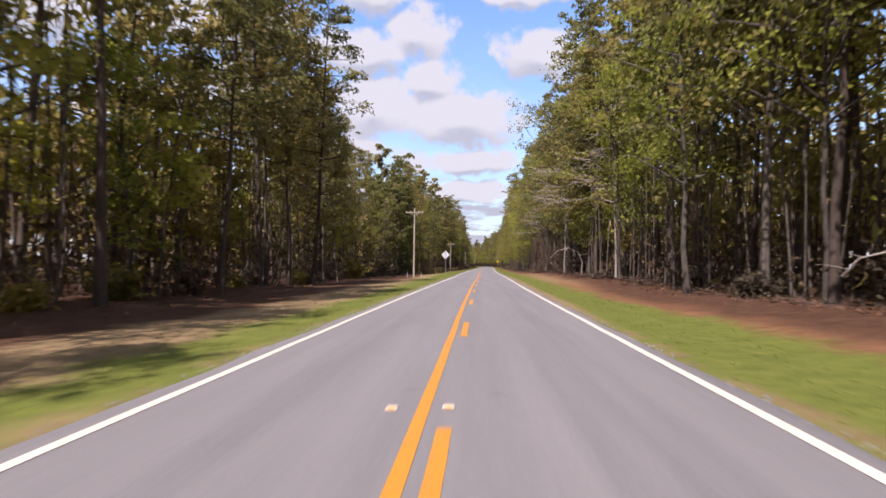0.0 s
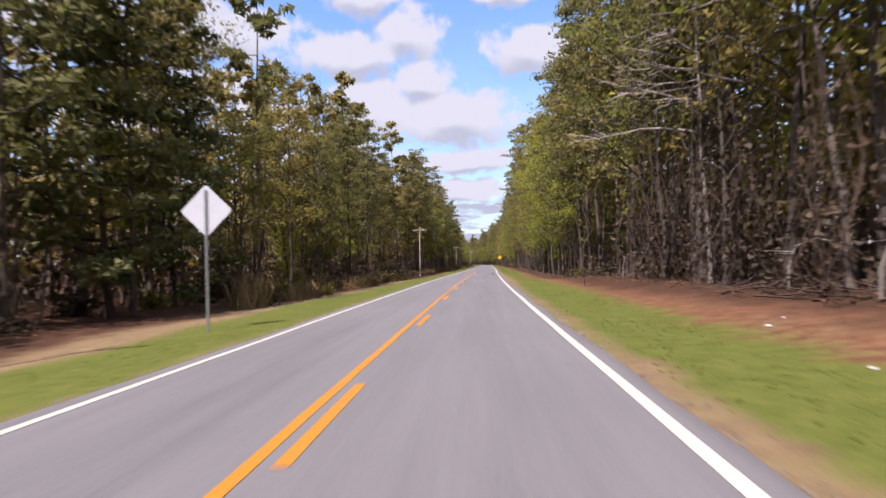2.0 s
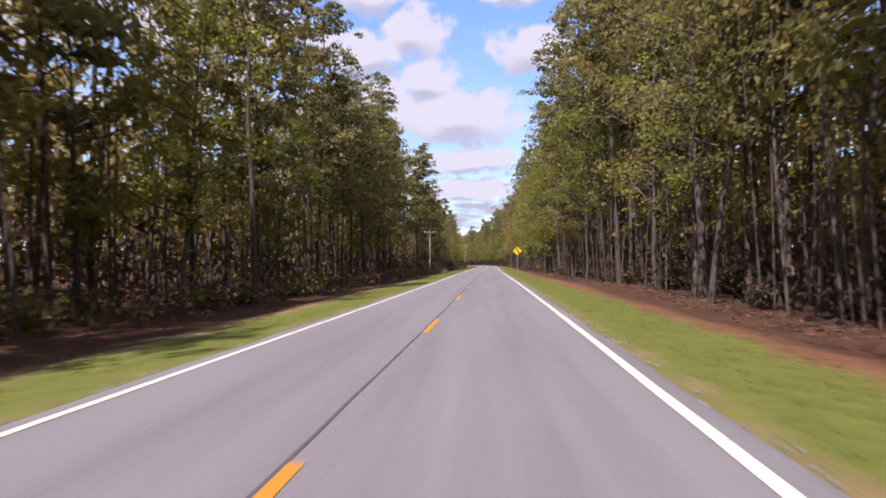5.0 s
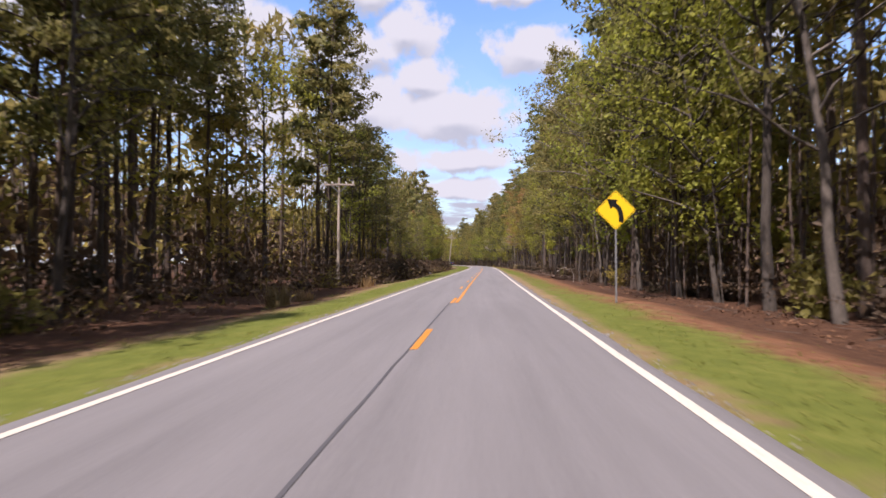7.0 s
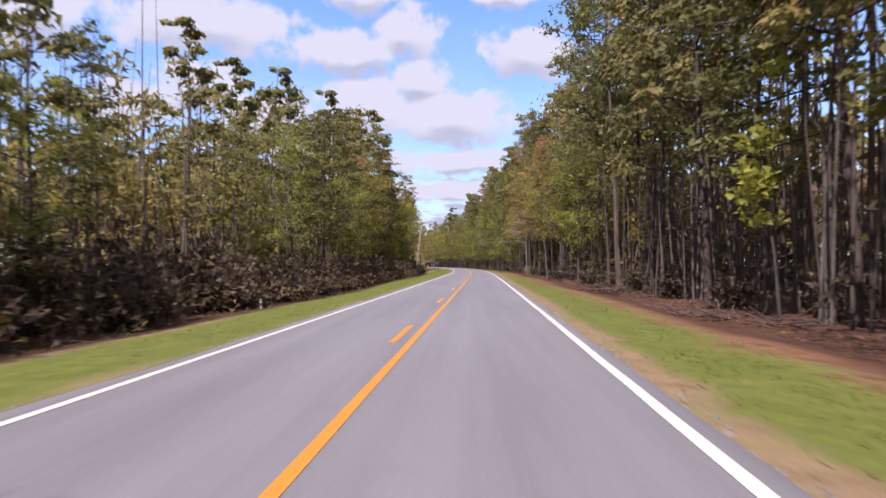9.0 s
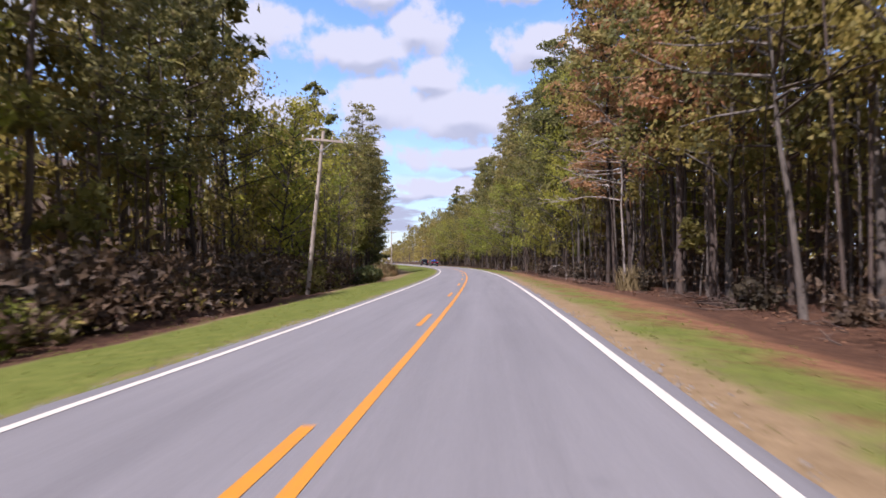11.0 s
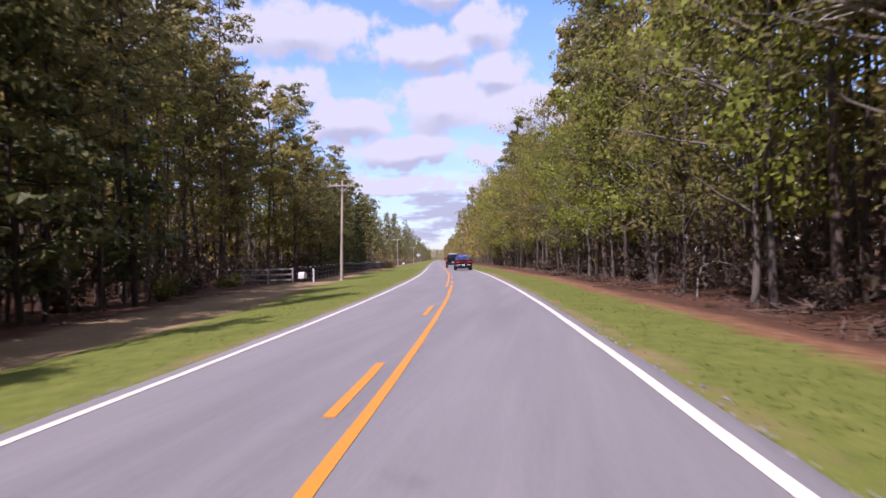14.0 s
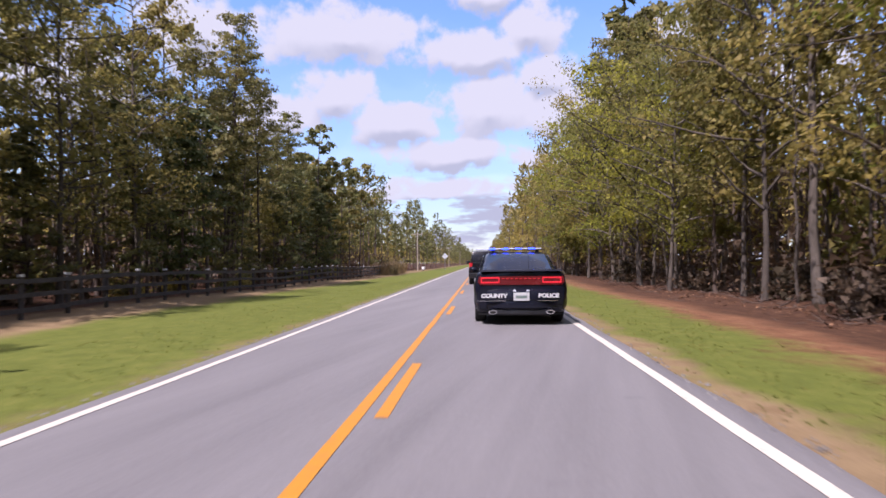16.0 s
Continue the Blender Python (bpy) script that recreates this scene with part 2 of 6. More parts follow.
NEEDLES = leafage("pine_needles", [(0.0, (0.086, 0.086, 0.030)), (0.5, (0.178, 0.166, 0.054)), (0.85, (0.275, 0.242, 0.082)), (1.0, (0.30, 0.222, 0.10))], TINT, 0.5)
CEDAR = leafage("dark_evergreen", [(0.0, (0.05, 0.064, 0.024)), (0.5, (0.105, 0.118, 0.042)), (1.0, (0.19, 0.185, 0.064))], TINT, 0.35)
SPRING = leafage("spring_leaves", [(0.0, (0.15, 0.165, 0.028)), (0.5, (0.28, 0.30, 0.044)), (1.0, (0.40, 0.40, 0.075))], TINT, 0.6)
DULL = leafage("dull_leaves", [(0.0, (0.108, 0.098, 0.026)), (0.5, (0.232, 0.208, 0.054)), (1.0, (0.35, 0.295, 0.105))], TINT, 0.58)
THICKET = leafage("brown_thicket", [(0.0, (0.036, 0.027, 0.018)), (0.6, (0.088, 0.064, 0.042)), (1.0, (0.15, 0.108, 0.07))], TINT, 0.35)
DEAD = leafage("dead_needles", [(0.0, (0.21, 0.105, 0.047)), (0.5, (0.39, 0.20, 0.088)), (1.0, (0.48, 0.28, 0.14))], TINT, 0.5)
DRY = leafage("dry_stalks", [(0.0, (0.15, 0.11, 0.055)), (0.5, (0.29, 0.21, 0.105)), (1.0, (0.40, 0.30, 0.17))], TINT, 0.3)
LITTER = leafage("fallen_leaves", [(0.0, (0.035, 0.018, 0.01)), (0.5, (0.13, 0.06, 0.03)), (0.85, (0.22, 0.115, 0.062)), (1.0, (0.33, 0.23, 0.15))], TINT, 0.1)
PALE_BARK = mottled("bleached_dead_wood", (0.17, 0.145, 0.12), (0.37, 0.32, 0.275), 2.6, 0.95, relief=0.5, stretch=(1, 1, 0.3))
VINE_BARK = mottled("vine_bark", (0.05, 0.034, 0.025), (0.14, 0.095, 0.07), 3, 0.95, relief=0.5, stretch=(1, 1, 0.3))
GRAVEL = leafage("gravel_chips", [(0.0, (0.08, 0.076, 0.072)), (0.6, (0.17, 0.16, 0.15)), (1.0, (0.21, 0.19, 0.165))], [(0.0, (1, 1, 1)), (1.0, (1, 1, 1))], 0.02)
BLADES = leafage("grass_blades", [(0.0, (0.085, 0.102, 0.018)), (0.6, (0.13, 0.152, 0.028)), (1.0, (0.22, 0.195, 0.062))], TINT, 0.6)
POLE_WOOD = mottled("weathered_pole_wood", (0.22, 0.18, 0.14), (0.48, 0.405, 0.325), 3, 0.9, relief=0.5, stretch=(1, 1, 0.12))
FENCE_WOOD = mottled("grey_fence_board", (0.12, 0.112, 0.106), (0.30, 0.28, 0.265), 4, 0.9, relief=0.4)
DARK_BOARD = mottled("dark_fence_board", (0.035, 0.032, 0.03), (0.09, 0.083, 0.078), 4, 0.9, relief=0.4)
STEEL = mottled("galvanised_steel", (0.252, 0.259, 0.266), (0.385, 0.392, 0.399), 6, 0.45, 0.7, 0.5, 0.1)
ALUMINIUM = mottled("bare_aluminium_sheet", (0.46, 0.475, 0.51), (0.54, 0.555, 0.59), 4, 0.55, 0.0, 0.5, 0.1)
SIGN_YELLOW = mottled("yellow_sign_sheeting", (0.72, 0.46, 0.005), (0.80, 0.53, 0.007), 5, 0.45, 0, 0.4, 0.0)
SIGN_BLACK = mottled("black_sign_film", (0.012, 0.012, 0.012), (0.02, 0.02, 0.02), 8, 0.5, 0, 0.4, 0.0)
PORCELAIN = mottled("porcelain", (0.45, 0.42, 0.38), (0.6, 0.57, 0.52), 8, 0.3, 0, 0.5, 0.0)
AMBER = mottled("amber_reflector", (0.55, 0.24, 0.02), (0.7, 0.34, 0.04), 9, 0.3, 0, 0.5, 0.0)
WHITE_PAINT = mottled("white_paint", (0.462, 0.462, 0.455), (0.574, 0.574, 0.567), 7, 0.5, 0, 0.4, 0.1)

# ---- the line of the road ----
HEADS = [0.17, 0.0, -0.22, -0.91, -0.37, -1.16, -1.68, -1.41, -0.87, -1.25, -1.59, -1.3, -0.96, 0.9, 4.03, 8.05, 10.31, 10.48, 10.38, 10.28, 10.23, 10.2, 10.18, 10.17, 10.17, 10.16, 10.16, 10.16, 10.16, 10.16]
STEP = 2.0
STATIONS = np.arange(-60, 1100.1, STEP)
_head = np.radians(np.interp(STATIONS, np.arange(-60, 1101, 40.0), HEADS))
_mid = (_head[1:] + _head[:-1]) / 2
_cx = np.concatenate([[0], np.cumsum(-np.sin(_mid) * STEP)])
_cy = np.concatenate([[0], np.cumsum(np.cos(_mid) * STEP)])
_cx -= np.interp(0, STATIONS, _cx)
_cy -= np.interp(0, STATIONS, _cy)
HALF = 2.63         # half the width between the edge lines
MIDDLE = -0.14      # the yellow line's offset


def heading(s):
    return float(np.interp(s, STATIONS, _head))


def spot(s, lat, z=0.0):
    """World point at station s metres along the road and lat metres to its right."""
    sc = min(max(s, -60), 1100)
    h = heading(sc)
    x, y = float(np.interp(sc, STATIONS, _cx)), float(np.interp(sc, STATIONS, _cy))
    x, y = x - math.sin(h) * (s - sc), y + math.cos(h) * (s - sc)
    reach = max(min(lat, 60), -60)
    return Vector((x + reach * math.cos(h) + (lat - reach), y + reach * math.sin(h), z))


def ground_height(s, lat):
    """Verge, ditch and bank beside the road."""
    a = abs(lat)
    wave = noise.noise((s * 0.05, lat * 0.12, 1.7)) * 0.22 + noise.noise((s * 0.3, lat * 0.5, 4.2)) * 0.07
    if a <= 3.0:
        return -0.035
    if lat > 0:
        floor = float(np.interp(s, [50, 75, 115, 145, 165, 480, 520, 600], [0.2, 0.35, 0.3, -0.3, -0.65, -0.65, -0.5, -0.35]))
        near, far = 5.2, 9.5
    else:
        floor = float(np.interp(s, [100, 170, 480, 520, 600], [-0.35, -0.65, -0.65, -0.45, -0.35]))
        near, far = 4.6, 9.0
    shelf = -0.035 - 0.10 * min((a - 3.0) / (near - 3.0), 1)
    f = min(max((a - near) / (far - near), 0), 1)
    return shelf + (floor - shelf) * f * f * (3 - 2 * f) + wave * min(max((a - 3.4) / 3.0, 0), 1)


def on_ground(s, lat, sink=0.0):
    return spot(s, lat, ground_height(s, lat) - sink)


def link_mesh(name, verts, faces, mat, parent=None, smooth_faces=False):
    me = bpy.data.meshes.new(name)
    me.from_pydata([tuple(v) for v in verts], [], faces)
    me.update()
    me.materials.append(mat)
    if smooth_faces:
        me.polygons.foreach_set("use_smooth", [True] * len(me.polygons))
    ob = new(name, me)
    if parent:
        ob.parent = parent
    return ob


def part(name, bm, mat, parent, label=""):
    """Links a bmesh as one mesh object under a thing or a part."""
    me = bpy.data.meshes.new(name)
    bm.to_mesh(me)
    bm.free()
    me.materials.append(mat)
    ob = new(name, me)
    ob.parent = parent
    return tagged(ob, label)


def strip(name, stations, lats, mat, lift, parent=None, wear=0.0):
    """A ribbon that follows the road, with its offsets kept as an attribute."""
    verts, faces, offs = [], [], []
    k = len(lats)
    for s in stations:
        for lat in lats:
            z = lift(s, lat) if callable(lift) else lift
            dx = noise.noise((s * 1.3, round(lat), 0.5)) * wear if wear else 0
            if wear > 0.1:
                dx = math.copysign(abs(dx), lat) if abs(lat) > 2.8 else 0
            verts.append(spot(s, lat + dx, z))
            offs.append(lat)
    for i in range(len(stations) - 1):
        for j in range(k - 1):
            a = i * k + j
            faces.append((a, a + 1, a + k + 1, a + k))
    ob = link_mesh(name, verts, faces, mat, parent, True)
    ob.data.attributes.new("lat", "FLOAT", "POINT").data.foreach_set("value", offs)
    return ob


def edge_of_forest(side, s):
    """Offset of the outermost trunks."""
    if side > 0:
        return float(np.interp(s, [-2, 58, 118, 299, 416, 511, 619, 1079], [11.0, 11.0, 10.8, 10.8, 11.0, 11.0, 10.8, 11.0]))
    return float(np.interp(s, [0, 70, 118, 145, 165, 325, 345, 396, 440, 464, 500, 530, 560, 600, 660, 739, 1079],
                           [12.5, 12.5, 12.5, 12.0, 11.8, 11.6, 10.6, 10.4, 11.0, 12.0, 12.8, 14.0, 15.6, 16.2, 16.5, 15.0, 14.0]))


# how green the right-hand verge is along the way
LUSH_S = [20, 40, 60, 80, 117, 137, 157, 177, 268, 288, 306, 323, 341, 358, 448, 468, 484, 501, 518, 534, 550, 566, 582, 596]
LUSH = [1.0, 0.75, 0.68, 0.75, 0.9, 0.6, 0.65, 0.9, 1.0, 0.95, 0.65, 0.6, 0.45, 0.75, 0.5, 0.48, 0.55, 0.8, 0.95, 0.95, 0.95, 0.6, 0.8, 0.95]


def build_ground():
    lats = [-3000, -600, -150, -60, -45, -34, -27, -22] + list(np.arange(-19, -3.4, 0.75)) + [-3.2, -3.0, 0, 3.0, 3.2]
    lats += list(np.arange(3.7, 16, 0.75)) + [18, 22, 27, 34, 45, 60, 150, 600, 3000]
    stations = [-2500, -600, -150, -60] + list(np.arange(0, 800, 2.0)) + [820, 850, 900, 1000, 1100, 1500, 2500, 4500]
    verts, faces, grass, straw, litter = [], [], [], [], []
    for s in stations:
        gr = float(np.interp(s, [0, 98, 299, 340, 420, 480, 500, 1079], [6.1, 6.0, 5.3, 5.8, 5.8, 5.4, 6.0, 6.2]))
        gl = float(np.interp(s, [-2, 58, 108, 128, 178, 299, 416, 511, 560, 576, 600, 1079], [4.6, 5.2, 6.4, 6.6, 5.0, 5.2, 6.4, 6.4, 9.2, 10.0, 10.5, 10.0]))
        for lat in lats:
            verts.append(spot(s, lat, ground_height(s, lat)))
            a, side = abs(lat), 1 if lat > 0 else -1
            g = gr if side > 0 else gl
            e = edge_of_forest(side, s) - (float(np.interp(s, [45, 60, 110, 120, 480, 500], [4.3, 3.4, 3.4, 4.3, 4.3, 3.6])) if side > 0 else float(np.interp(s, [80, 100, 118, 165, 178, 300, 345, 480, 500], [4.6, 4.2, 3.0, 3.0, 6.0, 6.0, 4.6, 4.6, 2.4])))
            lush = float(np.interp(s, LUSH_S, LUSH)) if side > 0 else 1.0
            near_road = min(max((4.9 - a) / 1.2, 0), 1) if side > 0 else 0.0     # dry strip beside the asphalt
            grass.append(min(max(0.5 + (g - a) / 2.0, 0), 1.1) * min(1.0, 0.12 + 0.9 * lush - 0.25 * (1 - lush) * near_road) - (0.5 if a < 3.35 else 0.0))
            litter.append(min(max(0.5 + (a - e) / (2.8 if side > 0 else 2.5), 0), 1.2))
            straw.append(1.0 if side < 0 else max(0.30 + 0.35 * noise.noise((s * 0.02, 0, 9)), 0.85 * near_road))
    k = len(lats)
    for i in range(len(stations) - 1):
        for j in range(k - 1):
            a = i * k + j
            faces.append((a, a + 1, a + k + 1, a + k))
    ob = link_mesh("ground", verts, faces, GROUND, None, True)
    for name, vals in (("grass", grass), ("straw", straw), ("litter", litter)):
        ob.data.attributes.new(name, "FLOAT", "POINT").data.foreach_set("value", vals)
    return tagged(ob, "grassy verge, red soil and brown leaf litter beneath the trees", "ground", kind="structure")


build_ground()
ROAD_S = list(np.arange(-60, 1101, 1.6))
road = strip("road", ROAD_S, [-2.92, -2.84, -2.76, -2.0, -1.0, 0.0, 1.0, 2.0, 2.76, 2.84, 2.92],
             ASPHALT, lambda s, lat: -0.06 if abs(lat) > 2.9 else 0.012 - 0.012 * abs(lat) / 3, wear=0.15)
tagged(road, "worn grey asphalt two-lane country road with a low crown", "road", kind="structure")


def line_height(s, lat):
    return 0.017 - 0.012 * abs(lat) / 3


def paint(name, s0, s1, lat, width, mat, step=4.0):
    n = max(2, int((s1 - s0) / step) + 1)
    ob = strip(name, list(np.linspace(s0, s1, n)), [lat - width / 2, lat + width / 2], mat, line_height, road, 0.012)
    return ob


paint("edge_line", -60, 1100, -HALF, 0.105, WHITE_LINE, 1.5)
paint("edge_line", -60, 1100, HALF, 0.125, WHITE_LINE, 1.5)
paint("solid_centre_line", -60, 180, MIDDLE - 0.12, 0.11, YELLOW_LINE, 1.5)
paint("solid_centre_line", 299, 546, MIDDLE + 0.12, 0.11, YELLOW_LINE, 1.5)
paint("solid_centre_line", 544, 1100, MIDDLE - 0.12, 0.11, YELLOW_LINE, 1.5)
DASH_N = [0, 2, 4, 6, 13, 15, 24, 26, 29, 31, 41, 46, 49, 52, 55, 95]
DASH_S = [40.1, 57.7, 75.0, 93.2, 156.7, 175.7, 267.6, 288.4, 319.8, 340.0, 441.7, 491.3, 520.2, 548.3, 574.7, 982.7]
for i in range(-4, 95):
    s = float(np.interp(i, DASH_N, DASH_S)) if i >= 0 else DASH_S[0] + 8.95 * i
    lat = MIDDLE + (0.09 if s < 180 or s > 536 else (-0.03 if s < 299 else -0.18))
    paint("dash", s, s + 2.75, lat, 0.115, YELLOW_LINE, 0.7)
paint("tar_seam", 174, 299, MIDDLE - 0.1, 0.035, PATCH, 1.0)
for i in range(14):   # dark patched strip in the wheel track
    paint("tar_patch", 156.4 + i * 0.72, 156.4 + i * 0.72 + 0.66, 2.10, 0.30, PATCH, 0.3)


# ---- trees ----
rng = random.Random(7)


class Mesh:
    """Collects tubes and leaf cards for one mesh."""

    def __init__(self):
        self.v, self.f = [], []

    def tube(self, pts, radii, sides=5, cap=False):
        base = len(self.v)
        for i, (p, r) in enumerate(zip(pts, radii)):
            d = (pts[min(i + 1, len(pts) - 1)] - pts[max(i - 1, 0)]).normalized()
            u = d.orthogonal().normalized()
            w = d.cross(u)
            for k in range(sides):
                a = 2 * math.pi * k / sides
                self.v.append(p + (u * math.cos(a) + w * math.sin(a)) * r)
        for i in range(len(pts) - 1):
            for k in range(sides):
                a, b = base + i * sides + k, base + i * sides + (k + 1) % sides
                self.f.append((a, b, b + sides, a + sides))
        if cap:
            self.f.append(tuple(base + (len(pts) - 1) * sides + k for k in range(sides)))

    def card(self, c, size, r, long=1.6, flat=0.0):
        """A forked spray of leaves."""
        d = Vector((r.gauss(0, 1), r.gauss(0, 1), r.gauss(0, 1) * (1 - flat))).normalized()
        u = d.orthogonal().normalized()
        u.rotate(Matrix.Rotation(r.uniform(0, 6.3), 3, d))
        base, n = len(self.v), size * long * 0.8
        c = c - d * n * 0.3
        self.v += [c, c + (d * 0.64 + u * 0.77) * n * r.uniform(0.75, 1.2), c + d * n * 0.45, c + (d * 0.64 - u * 0.77) * n * r.uniform(0.75, 1.2)]
        self.f.append((base, base + 1, base + 2, base + 3))

    def leaf(self, c, size, r, long=1.6, flat=0.0, out=None):
        """One small leaf or needle spray: a single pointed blade, turned to face outwards from its clump."""
        d = Vector((r.gauss(0, 1), r.gauss(0, 1), r.gauss(0, 1) * (1 - flat))).normalized()
        if out is None:
            u = d.orthogonal().normalized()
            u.rotate(Matrix.Rotation(r.uniform(0, 6.3), 3, d))
        else:
            face = (out.normalized() + Vector((r.gauss(0, 0.45), r.gauss(0, 0.45), r.gauss(0, 0.45)))).normalized()
            d = (d - face * d.dot(face)).normalized()
            u = face.cross(d)
        base, h = len(self.v), size * 0.5
        self.v += [c - d * h * long * 0.6 + u * h, c - d * h * long * 0.5 - u * h * r.uniform(0.5, 1), c + d * h * long * r.uniform(0.8, 1.3)]
        self.f.append((base, base + 1, base + 2))

    def data(self, name, mat, smooth_faces=True):
        me = bpy.data.meshes.new(name)
        me.from_pydata([tuple(p) for p in self.v], [], self.f)
        me.update()
        me.materials.append(mat)
        if smooth_faces:
            me.polygons.foreach_set("use_smooth", [True] * len(me.polygons))
        return me


def wander(r, start, way, length, n, bend, lift=0.0):
    pts, d = [start.copy()], way.normalized()
    for _ in range(n):
        d = (d + Vector((r.gauss(0, bend), r.gauss(0, bend), r.gauss(0, bend * 0.7) + lift))).normalized()
        pts.append(pts[-1] + d * (length / n))
    return pts


def along(pts, t):
    k = min(int(t * (len(pts) - 1)), len(pts) - 2)
    return pts[k].lerp(pts[k + 1], t * (len(pts) - 1) - k)


def trunk_line(r, height, lean):
    pts = [Vector((0, 0, -0.3))]
    dx, dy = r.gauss(0, lean), r.gauss(0, lean)
    for i in range(1, 9):
        f = i / 8
        pts.append(Vector((dx * f * height * 0.06 + r.gauss(0, 0.05), dy * f * height * 0.06 + r.gauss(0, 0.05), height * f)))
    return pts


def pine(seed, height, bare, spread, cards, size, radius, mat=None, dome=0.6):
    """A tall pine: bare trunk, dead stubs, drooping limbs with sprays of needles."""
    r = random.Random(seed)
    wood, leaf = Mesh(), Mesh()
    pts = trunk_line(r, height, 0.5)
    wood.tube(pts, [radius * (1.25 if i == 0 else 1 - 0.85 * i / 8) for i in range(9)], 7)
    limbs = min(34, max(13, int(cards / 95)))
    per = max(6, int(cards / limbs / 5))
    for k in range(limbs):
        f = bare + (0.985 - bare) * ((k + r.random()) / limbs)
        g = (f - bare) / (1.0 - bare)
        reach = spread * (1 - g) ** dome * (0.62 + 0.38 * min(1.0, g * 3)) * r.uniform(0.62, 1.18) + 0.45
        a = k * 2.4 + r.uniform(-0.5, 0.5)
        limb = wander(r, along(pts, f), Vector((math.cos(a), math.sin(a), r.uniform(-0.1, 0.35))), reach, 3, 0.16, 0.07)
        wood.tube(limb, [0.055 * (1 - 0.7 * f) * (1.3 - i / 3) + 0.012 for i in range(4)], 3)
        for j in range(5):                  # a rounded tuft of needles
            t = (1.0, 0.72, 0.45, 0.85, 0.6)[j]
            tuft = along(limb, t) + (Vector((r.gauss(0, 0.5), r.gauss(0, 0.5), r.gauss(0, 0.3))) if j else Vector())
            wide = r.uniform(0.5, 0.95) * (0.8 + 0.1 * spread) * (1 - 0.3 * g)
            for _ in range(per):
                d = Vector((r.gauss(0, 1), r.gauss(0, 1), abs(r.gauss(0.15, 0.8)))).normalized()
                c = tuft + Vector((d.x * wide, d.y * wide, d.z * wide * 0.72 - 0.12)) * r.uniform(0.45, 1.05)
                leaf.leaf(c, size * r.uniform(0.6, 1.2), r, 1.7, 0.1, d + Vector((0, 0, 0.25)))
    for k in range(int(7 + bare * 9)):      # dead stubs below the crown
        f = r.uniform(0.12, bare)
        a = r.uniform(0, 6.3)
        stub = wander(r, along(pts, f), Vector((math.cos(a), math.sin(a), r.uniform(-0.3, 0.4))), r.uniform(0.4, 1.9), 3, 0.2)
        wood.tube(stub, [0.022, 0.017, 0.012, 0.006], 3)
    return [("trunk", wood.data("pine_trunk", PINE_BARK)), ("crown", leaf.data("pine_crown", mat or NEEDLES, False))]


def broadleaf(seed, height, low, spread, cards, size, radius, mat):
    """A leafy tree with foliage in layers from low down."""
    r = random.Random(seed)
    wood, leaf = Mesh(), Mesh()
    pts = trunk_line(r, height * 0.92, 0.9)
    wood.tube(pts, [radius * (1.3 if i == 0 else 1 - 0.88 * i / 8) for i in range(9)], 6)
    limbs = min(27, max(8, int(cards / 110)))
    for k in range(limbs):
        f = low + (0.97 - low) * ((k + r.random()) / limbs)
        belly = math.sin(math.pi * min(max((f - low * 0.5) / (1.05 - low * 0.5), 0.02), 1)) ** 0.6
        reach = spread * belly * r.uniform(0.55, 1.2) + 0.4
        a = k * 2.4 + r.uniform(-0.6, 0.6)
        limb = wander(r, along(pts, f), Vector((math.cos(a), math.sin(a), r.uniform(0.1, 0.9))), reach, 4, 0.22, 0.04)
        wood.tube(limb, [0.06 * (1 - 0.6 * f) * (1.2 - i / 4) + 0.01 for i in range(5)], 3)
        heads = []
        for _ in range(3):
            g = r.uniform(0.3, 1.0)
            b = r.uniform(0, 6.3)
            twig = wander(r, along(limb, g), Vector((math.cos(b), math.sin(b), r.uniform(-0.2, 0.6))), reach * 0.35, 2, 0.25)
            if len(heads) < 1:
                wood.tube(twig, [0.018, 0.012, 0.006], 3)
            heads.append(twig[2])
        for _ in range(int(cards / limbs)):
            h = r.choice(heads)
            off = Vector((r.gauss(0, 0.46), r.gauss(0, 0.46), r.gauss(0, 0.27)))
            leaf.leaf(h + off, size * r.uniform(0.55, 1.3), r, 1.3, 0.2, off * 1.6 + Vector((h.x, h.y, 0)) * 0.12 + Vector((0, 0, 0.45)))
    return [("trunk", wood.data("leafy_trunk", GREY_BARK)), ("crown", leaf.data("leafy_crown", mat, False))]


